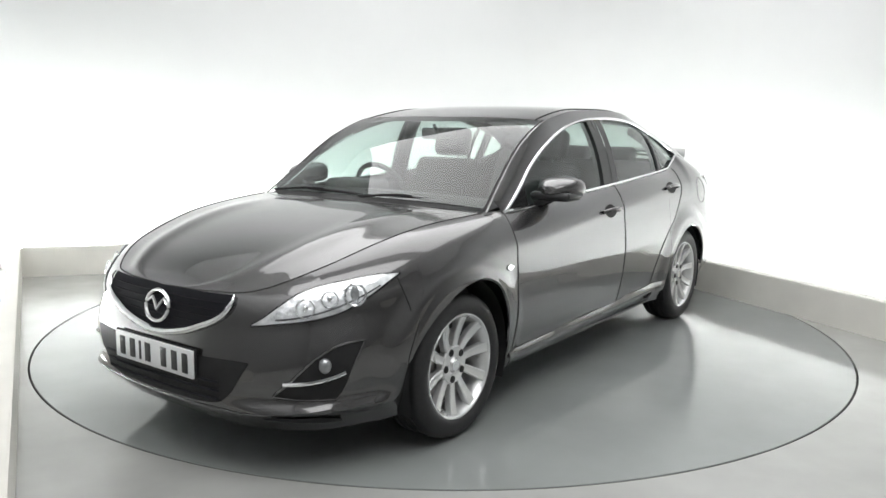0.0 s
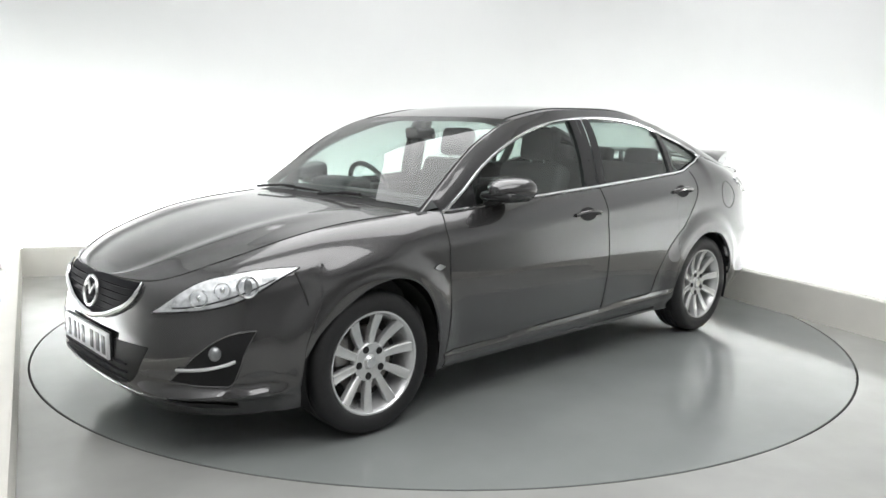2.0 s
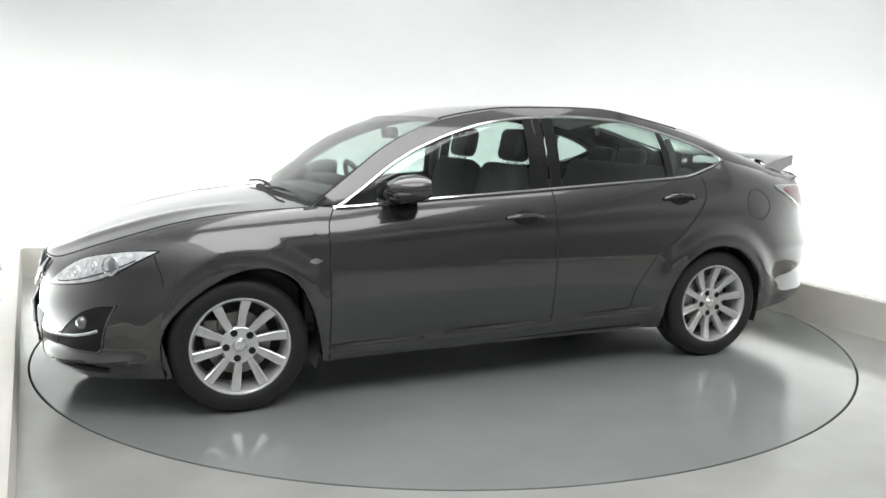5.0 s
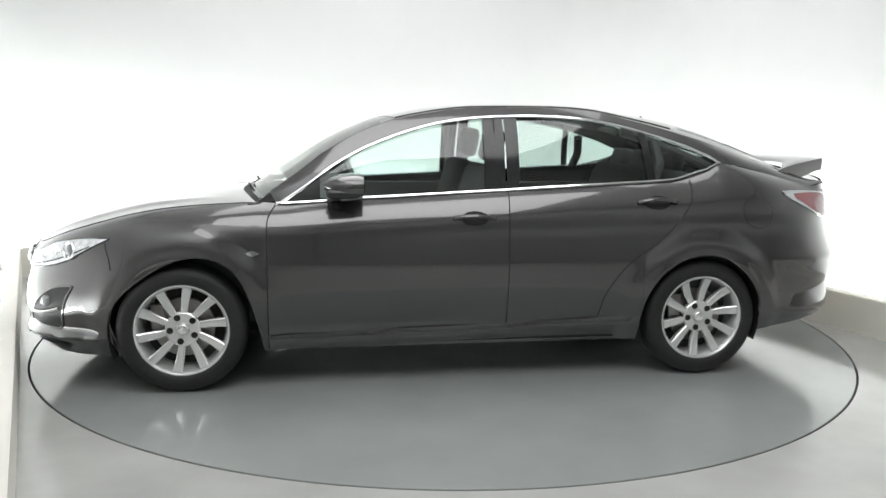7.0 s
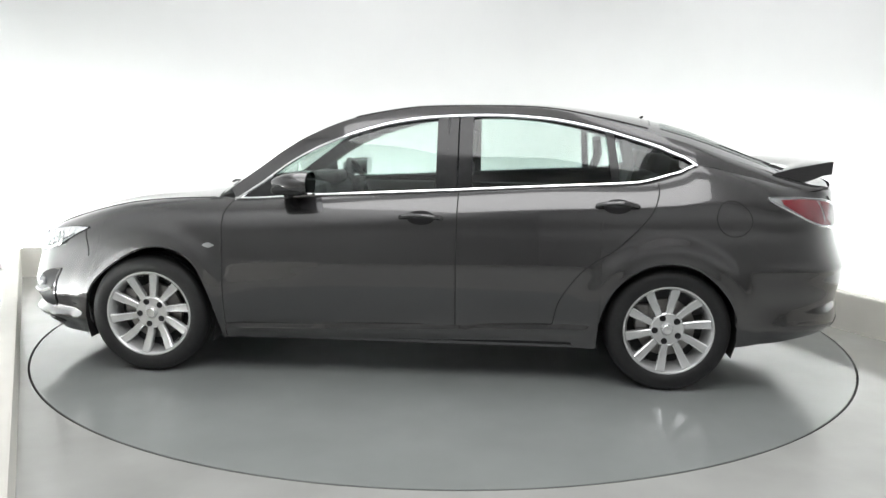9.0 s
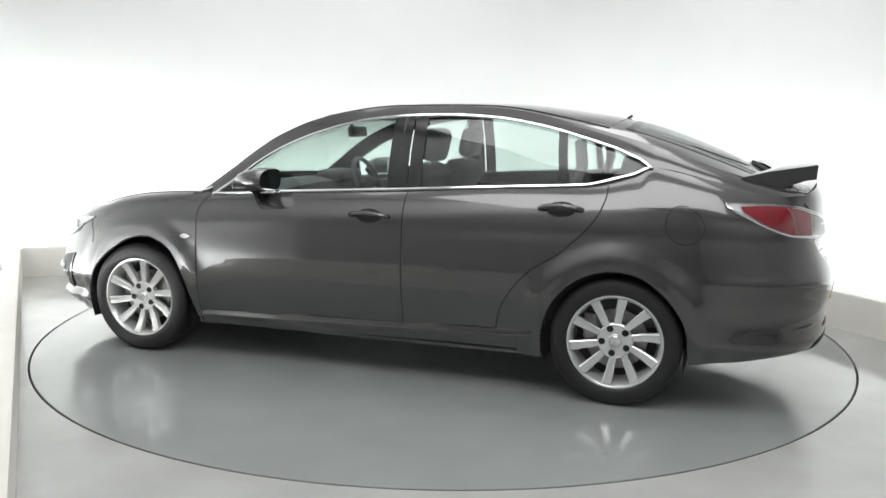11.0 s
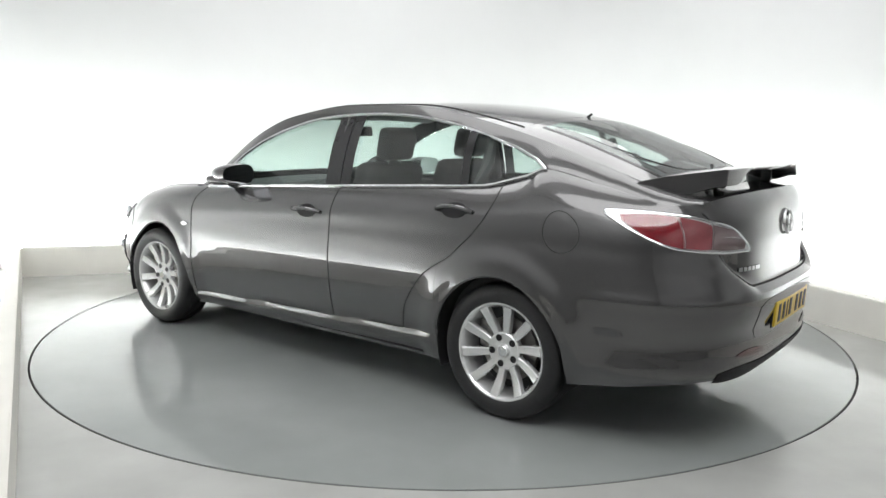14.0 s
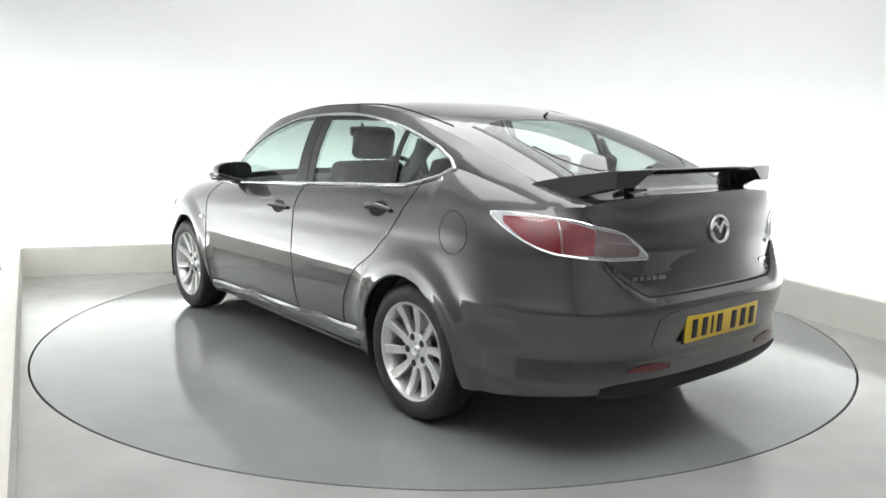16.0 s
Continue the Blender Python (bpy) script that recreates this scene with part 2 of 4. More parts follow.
SIDE_Y = [(0.10, 0.770), (0.18, 0.806), (0.25, 0.838), (0.34, 0.864), (0.48, 0.889), (0.58, 0.897), (0.66, 0.898), (0.74, 0.893), (0.80, 0.886), (0.87, 0.870), (0.95, 0.838), (1.02, 0.80)]
# upper edge of the lower body: s, x, y, z, bend in degrees
EDGE = [
    (0.00, 2.200, 0.000, 0.692, 60), (0.15, 2.180, 0.270, 0.698, 60), (0.30, 2.105, 0.450, 0.712, 62), (0.50, 1.920, 0.590, 0.785, 70),
    (0.70, 1.620, 0.665, 0.872, 78), (0.85, 1.360, 0.700, 0.915, 80), (1.00, 1.000, 0.755, 0.940, 66), (1.06, 0.850, 0.785, 0.936, 52),
    (1.20, 0.500, 0.795, 0.962, 50), (1.50, -0.250, 0.800, 1.002, 50), (1.70, -0.750, 0.795, 1.032, 50), (1.88, -1.200, 0.770, 1.058, 50),
    (1.96, -1.400, 0.735, 1.110, 50), (2.00, -1.500, 0.722, 1.148, 50), (2.25, -1.760, 0.715, 1.095, 55), (2.45, -2.030, 0.700, 1.030, 60), (2.60, -2.150, 0.655, 1.036, 62),
    (2.72, -2.218, 0.540, 1.060, 60), (2.85, -2.262, 0.300, 1.074, 60), (3.00, -2.280, 0.000, 1.078, 60)]
BASE_Z = [(0.0, 0.58), (0.3, 0.58), (0.5, 0.62), (0.8, 0.70), (1.0, 0.76), (1.3, 0.80), (2.0, 0.84), (2.4, 0.84), (2.6, 0.92), (3.0, 0.95)]


def ledge(y):
    """Height of the bumper's upper ledge across the tail."""
    return 0.662 + 0.155 * min(max((abs(y) - 0.40) / 0.21, 0), 1) ** 1.6


def smooth(a, b, v):
    """0 at a to 1 at b with soft ends."""
    k = min(max((v - a) / (b - a), 0), 1)
    return k * k * (3 - 2 * k)


def sill_line(x):
    """Height of the doors' lower edge."""
    return 0.278 + 0.031 * (0.94 - x)


def wall_point(s, z):
    """A point of the lower body wall: s runs 0 nose, 1 to 2 side, 3 tail."""
    w = curve(SIDE_Y, z)
    if s <= 1:
        n = 2 / (3.5 - 0.45 * smooth(0.42, 0.65, z))
        a = s * math.pi / 2
        x = XF0 + (curve(FRONT_X, z) - XF0) * max(math.cos(a), 0) ** n
        return np.array((x, w * math.sin(a) ** n, z))
    if s <= 2:
        return np.array((XF0 + (XR0 - XF0) * (s - 1), w, z))
    n = 2 / (3.5 - 0.5 * smooth(0.4, 0.8, z))
    a = (s - 2) * math.pi / 2
    y = w * max(math.cos(a), 0) ** n
    # the tailgate is set in above the bumper's ledge
    zl = ledge(y)
    rec = 0.050 * smooth(-0.004, 0.040, z - zl) * min(max((0.87 - z) / (0.87 - zl), 0), 1) * min(max((0.66 - y) / 0.10, 0), 1)
    return np.array((XR0 - (curve(REAR_X, z) - rec + XR0) * math.sin(a) ** n, y, z))


def shell(s, z):
    """The lower body at s and height z, up to its upper edge."""
    z0 = curve(BASE_Z, s)
    if z <= z0:
        p = wall_point(s, z)
    else:
        x, y, zt, bend = curve(EDGE, s)
        am = radians(bend)
        k = min((z - z0) / max(zt - z0, 1e-4), 1.0)
        a = math.asin(k * math.sin(am))
        h = (math.cos(a) - math.cos(am)) / (1 - math.cos(am))
        A = wall_point(s, z0)
        p = np.array((x + (A[0] - x) * h, y + (A[1] - y) * h, z0 + (zt - z0) * k))
    x, z = p[0], p[2]
    # blistered wings round the wheels
    for xc, rx, rz in ARCHES:
        d = math.hypot((x - xc) * ARCH_R / rx, (z - WHEEL_Z) * ARCH_R / rz) - ARCH_R
        if d < 0.2 and p[1] > 0.6:
            p[1] += 0.021 * (1 - smooth(0.045, 0.150, d)) + 0.004 * math.exp(-(d / 0.02) ** 2)
    if -1.1 < x < 1.02 and p[1] > 0.6:
        # sill that stands out below the doors
        w = smooth(-1.05, -0.9, x) * (1 - smooth(0.93, 1.02, x))
        zs = sill_line(x)
        p[1] += w * (0.014 * math.exp(-((z - zs + 0.045) / 0.026) ** 2) - 0.007 * math.exp(-((z - zs) / 0.010) ** 2))
    if -2.0 < x < 1.2 and p[1] > 0.6:
        # crease through the handles and soft fold along the doors
        w = smooth(-1.95, -1.6, x) * (1 - smooth(0.6, 1.15, x))
        p[1] += w * 0.003 * math.exp(-((z - 0.860 + 0.077 * (x + 0.09)) / 0.028) ** 2)
        p[1] += w * 0.002 * math.exp(-((z - 0.625) / 0.04) ** 2)
    # bumpers: a lip at the bottom, hollow sides above it
    w = smooth(-1.70, -1.92, x)
    if w > 0 and p[1] < 1.2:
        q = w * (0.015 * math.exp(-((z - 0.330) / 0.042) ** 2) - 0.016 * math.exp(-((z - 0.465) / 0.060) ** 2) + 0.007 * math.exp(-((z - 0.640) / 0.022) ** 2) * smooth(0.45, 0.7, p[1]))
        p[0] += q * (x + 1.2) / 1.1
        p[1] += q * p[1] / 0.85
    w = smooth(1.68, 1.85, x) * smooth(0.30, 0.55, p[1])
    if w > 0:
        q = w * (0.024 * math.exp(-((z - 0.270) / 0.022) ** 2) - 0.012 * math.exp(-((z - 0.330) / 0.03) ** 2))
        p[0] += q * (x - 1.2) / 1.0
        p[1] += q * p[1] / 0.85
    return p


def shell_n(s, z, off):
    """A shell point moved outwards by off."""
    e = 0.004
    a, b = shell(min(s + e, 3.0), z), shell(max(s - e, 0.0), z)
    zt = curve(EDGE, s)[2]
    c, d = shell(s, min(z + 0.006, zt)), shell(s, min(z, zt) - 0.006)
    nrm = np.cross(c - d, a - b)
    nrm /= max(np.linalg.norm(nrm), 1e-9)
    p = shell(s, z)
    if nrm @ np.array((p[0] * 0.35, p[1], 0.02)) < 0:
        nrm = -nrm
    return p + nrm * off


def s_at_x(x, z=0.45):
    lo, hi = 0.0, 3.0
    for _ in range(40):
        m = (lo + hi) / 2
        if wall_point(m, z)[0] > x:
            lo = m
        else:
            hi = m
    return lo


def s_at_y(y, z, rear=False):
    lo, hi = (2.0, 3.0) if rear else (0.0, 1.0)
    for _ in range(40):
        m = (lo + hi) / 2
        if (wall_point(m, z)[1] < y) != rear:
            lo = m
        else:
            hi = m
    return lo


def low_edge(s):
    """Height of the body's lower edge, with the wheel arches."""
    x = wall_point(s, 0.45)[0]
    base = curve([(-2.6, 0.33), (-2.3, 0.315), (-2.15, 0.295), (-1.95, 0.262), (-1.75, 0.240), (-0.95, 0.200), (0.95, 0.195), (1.75, 0.175), (2.05, 0.165), (2.4, 0.185)], x)
    for xc, rx, rz in ARCHES:
        d = 1 - ((x - xc) / rx) ** 2
        if d > 0:
            base = max(base, WHEEL_Z + rz * math.sqrt(d))
    return base


def side_region(p):
    """The panel that a point of the lower body belongs to."""
    x, y, z = p
    if x > 1.66 and not (z > 0.76 - 0.45 * (x - 1.7) and x < 1.95 and z > 0.60):
        return "front_bumper"
    if x > 0.945:
        return "front_wing"
    if z < sill_line(x) and x > -1.0:
        return "side_sill"
    if x > -0.275:
        return "front_door"
    edge = curve([(0.30, -0.76), (0.45, -0.80), (0.55, -0.86), (0.64, -0.94), (0.73, -1.08), (0.88, -1.225), (0.99, -1.275), (1.10, -1.27)], z)
    if x > edge:
        return "rear_door"
    if x < -2.20 and abs(y) < 0.62 and z > ledge(y) + 0.022:
        return "tailgate_panel"
    if x < -1.68 and z < 0.74:
        return "rear_bumper"
    return "rear_quarter"


def mirrored(p, side):
    return (p[0], p[1] * side, p[2])


# roof line and middle line of the upper body, front to rear
TOP = [
    ((1.000, 0.755, 0.940), (1.100, 0, 0.962)), ((0.800, 0.712, 1.086), (0.890, 0, 1.096)), ((0.616, 0.682, 1.218), (0.690, 0, 1.222)),
    ((0.470, 0.666, 1.297), (0.530, 0, 1.304)), ((0.325, 0.652, 1.354), (0.370, 0, 1.369)), ((0.180, 0.638, 1.388), (0.220, 0, 1.408)),
    ((-0.040, 0.626, 1.422), (0.020, 0, 1.443)), ((-0.256, 0.620, 1.432), (-0.240, 0, 1.457)), ((-0.600, 0.618, 1.433), (-0.600, 0, 1.460)),
    ((-0.800, 0.616, 1.417), (-0.820, 0, 1.452)), ((-1.010, 0.606, 1.374), (-1.080, 0, 1.422)), ((-1.250, 0.610, 1.316), (-1.320, 0, 1.384)),
    ((-1.500, 0.618, 1.244), (-1.560, 0, 1.322)), ((-1.800, 0.628, 1.145), (-1.850, 0, 1.210)), ((-2.050, 0.630, 1.068), (-2.090, 0, 1.094)),
    ((-2.185, 0.610, 1.046), (-2.280, 0, 1.078))]
GLASS_TOP = [(-1.487, 1.147), (-1.433, 1.185), (-1.304, 1.238), (-1.109, 1.295), (-0.953, 1.336), (-0.761, 1.370), (-0.545, 1.386), (-0.342, 1.386), (-0.110, 1.372),
             (0.091, 1.340), (0.292, 1.282), (0.464, 1.212), (0.609, 1.130), (0.753, 1.025), (0.905, 0.925)]


def top_point(u, k):
    """Upper skin: u along the roof line, k 0 at the edge and 1 in the middle."""
    a, b = spline([t[0] for t in TOP], u), spline([t[1] for t in TOP], u)
    e = 1 - (1 - k) ** 2
    h = 1 - (1 - k) ** 2.9
    return np.array((a[0] + (b[0] - a[0]) * e, a[1] * (1 - k), a[2] + (b[2] - a[2]) * h))


ROOF_X = sorted([(t[0][0], t[0][1], t[0][2]) for t in TOP])
BELT = sorted([(r[1], r[2], r[3]) for r in EDGE if 0.99 <= r[0] <= 2.61])


def cabin_side(x, z):
    """The greenhouse side at x and height z, between belt and roof line."""
    yh, zh = curve(BELT, x)
    yt, zt = curve(ROOF_X, x)
    k = min(max((z - zh) / max(zt - zh, 0.02), 0), 1)
    k2 = 0.62 * k + 0.38 * k ** 3
    return np.array((x, yh + (yt - yh) * k2 + 0.006 * 4 * k * (1 - k) * min((zt - zh) / 0.3, 1), z))


def build_car():
    car = tagged(new("hatchback_car"), "dark grey metallic five-door hatchback with alloy wheels on a turntable", "car")
    # --- lower body, panel by panel ---
    ss = {round(i * 0.0125, 4) for i in range(241)}
    for xc, rx, rz in ARCHES:
        for k in range(41):
            ss.add(s_at_x(xc - rx * 0.9995 * math.cos(math.pi * k / 40)))
        for d in (-rx - 0.001, rx + 0.001):
            ss.add(s_at_x(xc + d))
    ss = sorted(ss)
    ss = [s for i, s in enumerate(ss) if i == 0 or s - ss[i - 1] > 0.0009]
    NV = 44
    panels = {}
    pts = []
    for s in ss:
        lo, hi = low_edge(s), curve(EDGE, s)[2]
        pts.append([shell(s, lo + (hi - lo) * j / NV) for j in range(NV + 1)])
    for side in (1, -1):
        for i in range(len(ss) - 1):
            for j in range(NV):
                c = (pts[i][j] + pts[i + 1][j + 1]) / 2
                name = side_region(c)
                key = (name, 0 if name in ("front_bumper", "rear_bumper", "tailgate_panel") else side)
                panels.setdefault(key, []).append((side, i, j))
    for (name, side), cells in sorted(panels.items()):
        bm = bmesh.new()
        made = {}
        for sd, i, j in cells:
            q = []
            for a, b in ((i, j), (i + 1, j), (i + 1, j + 1), (i, j + 1)):
                if (sd, a, b) not in made:
                    made[sd, a, b] = bm.verts.new(mirrored(pts[a][b], sd))
                q.append(made[sd, a, b])
            try:
                bm.faces.new(q if sd > 0 else q[::-1])
            except ValueError:
                pass
        weld(bm)
        part(name, bm, PAINT, car)
    # --- bonnet, windscreen, roof, tailgate glass ---
    rows = []
    for i in range(49):
        s = i / 48
        x, y, z, _ = curve(EDGE, s)
        cx, cz = curve([(0.0, 2.200, 0.692), (0.15, 2.185, 0.703), (0.3, 2.13, 0.738), (0.5, 1.97, 0.808), (0.7, 1.72, 0.880), (0.85, 1.43, 0.930), (1.0, 1.100, 0.962)], s)
        row = []
        for j in range(-24, 25):
            k = 1 - abs(j) / 24
            e = 1 - (1 - k) ** 2.1
            ridge = 0.011 * smooth(0.05, 0.3, s) * (1 - smooth(0.75, 0.98, s)) * math.exp(-((abs(j) / 24 - 0.66) / 0.10) ** 2)
            row.append((x + (cx - x) * e, y * (1 - k) * (1 if j >= 0 else -1), z + (cz - z) * e + ridge))
        rows.append(row)
    part("bonnet", weld(grid(rows)), PAINT, car)

    def top_patch(name, u0, u1, k0, mat, nu=24, label="", lift=0.0):
        rows = []
        for i in range(nu + 1):
            u = u0 + (u1 - u0) * i / nu
            row = []
            for j in range(-14, 15):
                k = k0 + (1 - k0) * (1 - abs(j) / 14)
                p = top_point(u, k)
                row.append((p[0], p[1] * (1 if j >= 0 else -1), p[2] + lift))
            rows.append(row)
        return part(name, grid(rows), mat, car, label)

    def edge_patch(name, u0, u1, k1, nu=30, k0=0.0, mat=PAINT):
        for side in (1, -1):
            rows = []
            for i in range(nu + 1):
                u = u0 + (u1 - u0) * i / nu
                rows.append([mirrored(top_point(u, k0 + (k1 - k0) * j / 4), side) for j in range(5)])
            part(name, grid(rows), mat, car)

    U_HEAD, U_TAIL, U_LIP = 4.3, 11.0, 14.1
    top_patch("windscreen", 0.1, U_HEAD - 0.05, 0.030, GLASS, label="pale green tinted windscreen").visible_shadow = False
    edge_patch("windscreen_pillar", 0.0, U_HEAD, 0.012)
    edge_patch("windscreen_trim", 0.0, U_HEAD, 0.032, k0=0.012, mat=BLACK)
    top_patch("roof_panel", U_HEAD, U_TAIL, 0.0, PAINT, 40)
    top_patch("rear_window", U_TAIL + 0.25, U_LIP, 0.17, GLASS, label="sloping tinted rear window").visible_shadow = False
    edge_patch("tailgate_edge", U_TAIL, U_LIP, 0.175)
    top_patch("tailgate_header", U_TAIL + 0.02, U_TAIL + 0.25, 0.0, PAINT, 3)
    top_patch("tailgate_deck", U_LIP, 15.0, 0.0, PAINT, 8)
    # drain channels along the roof
    for side in (1, -1):
        part("roof_channel", tube([mirrored(top_point(4.3 + 6.7 * i / 40, 0.085), side) for i in range(41)], 0.0045, n=5), PIT, car)
    # --- sides of the cabin ---
    for side in (1, -1):
        xs = [0.93 - (0.93 + 1.487) * i / 70 for i in range(71)]
        rows = []
        for x in xs:
            zt = curve(ROOF_X, x)[1]
            zg = min(curve(GLASS_TOP, x), zt - 0.004) if x < 0.9 else zt - 0.006
            rows.append([mirrored(cabin_side(x, zg + (zt - zg) * j / 5), side) for j in range(6)])
        part("roof_rail", grid(rows), PAINT, car)
        rows = []
        for i in range(31):
            x = -1.487 - (2.17 - 1.487) * i / 30
            zh, zt = curve(BELT, x)[1], curve(ROOF_X, x)[1]
            rows.append([mirrored(cabin_side(x, zh + (zt - zh) * j / 8), side) for j in range(9)])
        part("rear_pillar", grid(rows), PAINT, car)

        def pane(name, x0, x1, lean0=0.0, lean1=0.0, label=""):
            rows = []
            for i in range(25):
                row = []
                for j in range(9):
                    k = j / 8
                    x = x0 + lean0 * k + (x1 + lean1 * k - x0 - lean0 * k) * i / 24
                    zh, zg = curve(BELT, x)[1], curve(GLASS_TOP, x)
                    row.append(mirrored(cabin_side(x, zh + (max(zg, zh + 0.002) - zh) * k) - np.array((0, 0.010, 0)), side))
                rows.append(row)
            ob = part(name, grid(rows), GLASS, car, label)
            ob.visible_shadow = False
        pane("front_side_window", 0.88, -0.20, label="greenish tinted front side window")
        pane("rear_side_window", -0.30, -1.06, 0.0, 0.03, label="greenish tinted rear side window")
        pane("quarter_window", -1.09, -1.47, 0.03, 0.0, label="small dark quarter window")

        def strip(name, x0, x1, mat, lean=0.0, off=0.002):
            rows = []
            for i in range(5):
                row = []
                for j in range(13):
                    k = j / 12
                    x = x0 + (x1 - x0) * i / 4 + lean * k
                    zh, zg = curve(BELT, x)[1], curve(GLASS_TOP, x)
                    row.append(mirrored(cabin_side(x, zh + (zg - zh) * k) + np.array((0, off, 0)), side))
                rows.append(row)
            part(name, grid(rows), mat, car)
        strip("door_pillar_trim", -0.16, -0.268, GLOSSBLACK)
        strip("door_pillar_trim", -0.276, -0.345, GLOSSBLACK)
        strip("window_divider", -1.055, -1.10, GLOSSBLACK, 0.03)
        # mirror sail at the front corner of the door glass
        rows = []
        for i in range(9):
            x = 0.885 - 0.20 * i / 8
            zh, zg = curve(BELT, x)[1], curve(GLASS_TOP, x)
            rows.append([mirrored(cabin_side(x, zh + (max(zg, zh + .001) - zh) * j / 4) + np.array((0, 0.001, 0)), side) for j in range(5)])
        part("mirror_sail", grid(rows), GLOSSBLACK, car)
        # chrome line round the windows
        line = [cabin_side(x, curve(BELT, x)[1] + 0.004) + np.array((0, 0.006, 0)) for x in np.linspace(0.90, -1.47, 70)]
        line += [cabin_side(x, curve(GLASS_TOP, x)) + np.array((0, 0.006, 0)) for x in np.linspace(-1.485, 0.90, 80)]
        part("window_chrome", tube([mirrored(p, side) for p in line], 0.0082, n=6, closed=True), CHROME, car, "bright chrome line round the side windows")
        # seams of the doors and flaps
        def seam(name, f, a, b, n=30, r=0.0032):
            part(name, tube([mirrored(f(a + (b - a) * i / n), side) for i in range(n + 1)], r, n=5), PIT, car)
        seam("front_door_seam", lambda z: shell(s_at_x(0.945 - 0.06 * max(0, (z - 0.85) / 0.09) ** 2, 0.6), z), 0.21, 0.93)
        seam("centre_door_seam", lambda z: shell(s_at_x(-0.275), z), 0.31, 1.0)
        edge = [(0.335, -0.775), (0.45, -0.80), (0.55, -0.86), (0.64, -0.94), (0.73, -1.08), (0.88, -1.225), (0.99, -1.275), (1.07, -1.27)]
        seam("rear_door_seam", lambda z: shell(s_at_x(curve(edge, z)), z), 0.335, 1.06, 40)
        seam("door_sill_seam", lambda x: shell(s_at_x(x), sill_line(x)), 0.94, -0.77, 40, 0.004)
        seam("fuel_flap_seam", lambda a: shell(s_at_x(-1.657 + 0.088 * math.cos(a), 0.8), 0.897 + 0.088 * math.sin(a)), 0, 2 * math.pi, 40, 0.0018)
        seam("bumper_seam", lambda k: shell_n(s_at_x(1.665 + 0.05 * k, 0.7), 0.62 + 0.13 * k, 0.0), 0, 1, 10)
        seam("bonnet_seam", lambda s: np.array(curve(EDGE, s)[:3]), 0.02, 0.99, 50, 0.003)
        # door handles, each over a black patch that paints the bowl's shade on the skin
        for hx, hz in ((-0.092, 0.868), (-1.077, 0.944)):
            s0 = s_at_x(hx)
            bm = bmesh.new()
            rows = []
            for i in range(13):
                a = 2 * math.pi * i / 12
                rows.append([mirrored(shell_n(s_at_x(hx + 0.072 * r * math.cos(a)), hz + 0.036 * r * math.sin(a), 0.0025 - 0.002 * (1 - r)), side) for r in (0.02, 0.4, 0.8, 1.0)])
            handle = part("door_handle", tube([mirrored(shell_n(s_at_x(hx + 0.105 - 0.21 * k / 12), hz + 0.004 * math.sin(math.pi * k / 12), 0.004 + 0.034 * math.sin(math.pi * k / 12) ** 0.5), side) for k in range(13)], 0.0115, n=8, flat=1.0), PAINT, car)
            part("bowl_shade_patch", weld(grid(rows)), BLACK, handle)
        # wing marker
        s0 = s_at_x(1.027)
        rows = [[mirrored(shell_n(s_at_x(1.072 - 0.09 * i / 6), 0.702 + (j / 2 - 0.5) * 0.028 * math.sin(math.pi * (i + 0.3) / 6.6), 0.005), side) for j in range(3)] for i in range(7)]
        part("side_marker", grid(rows), CHROME, car, "small clear indicator on the wing")
        # mudguard liners
        for xc, rx, rz in ARCHES:
            rows = []
            for i in range(25):
                a = math.pi * (-0.12 + 1.24 * i / 24)
                c, z = xc + (rx + 0.004) * math.cos(a), WHEEL_Z + (rz + 0.004) * math.sin(a)
                rows.append([(c, side * y, z) for y in (0.45, 0.6, 0.75, 0.872)])
            rows2 = [[(r[0][0], r[0][1], r[0][2]), (xc, side * 0.45, WHEEL_Z)] for r in rows]
            bm = grid(rows)
            grid(rows2, bm)
            part("wheel_arch_liner", weld(bm), BLACK, car)
            # black lip of the arch
            lip = [mirrored(shell(s_at_x(xc + rx * math.cos(math.pi * i / 32)), WHEEL_Z + rz * math.sin(math.pi * i / 32) + 0.001), side) for i in range(1, 32)]
            part("arch_lip", tube([(p[0], p[1] - side * 0.008, p[2]) for p in lip], 0.008, n=5), PAINT, car)
    # --- underbody ---
    bm = box(-0.05, 0, 0.25, 3.8, 1.00, 0.10, bev=0.03)
    box(0.0, 0, 0.25, 1.95, 1.66, 0.08, bm, 0.02)
    box(1.90, 0, 0.30, 0.30, 0.80, 0.14, bm, 0.04)
    box(-1.95, 0, 0.36, 0.4, 1.2, 0.16, bm, 0.05)
    part("underbody", bm, BLACK, car)
    build_front(car)
    build_rear(car)
    build_cabin(car)
    build_mirrors(car)
    build_wheels(car)
    return car


def patch(anchors, off, side=1, nu=28, nv=8, at="x", zref=0.6, rear=False):
    """A patch on the shell from rows of (x or y, low z, high z)."""
    rows = []
    n = len(anchors) - 1
    for i in range(nu + 1):
        a, lo, hi = spline(anchors, n * i / nu)
        s = s_at_x(a, zref) if at == "x" else s_at_y(abs(a), zref, rear)
        sd = side if at == "x" else (1 if a >= 0 else -1)
        rows.append([mirrored(shell_n(s, lo + (max(hi, lo + 0.0005) - lo) * j / nv, off), sd) for j in range(nv + 1)])
    return rows


def outline(rows):
    return [r[0] for r in rows] + [rows[-1][j] for j in range(1, len(rows[0]))] + [r[-1] for r in rows[::-1]][1:] + [rows[0][j] for j in range(len(rows[0]) - 2, 0, -1)]


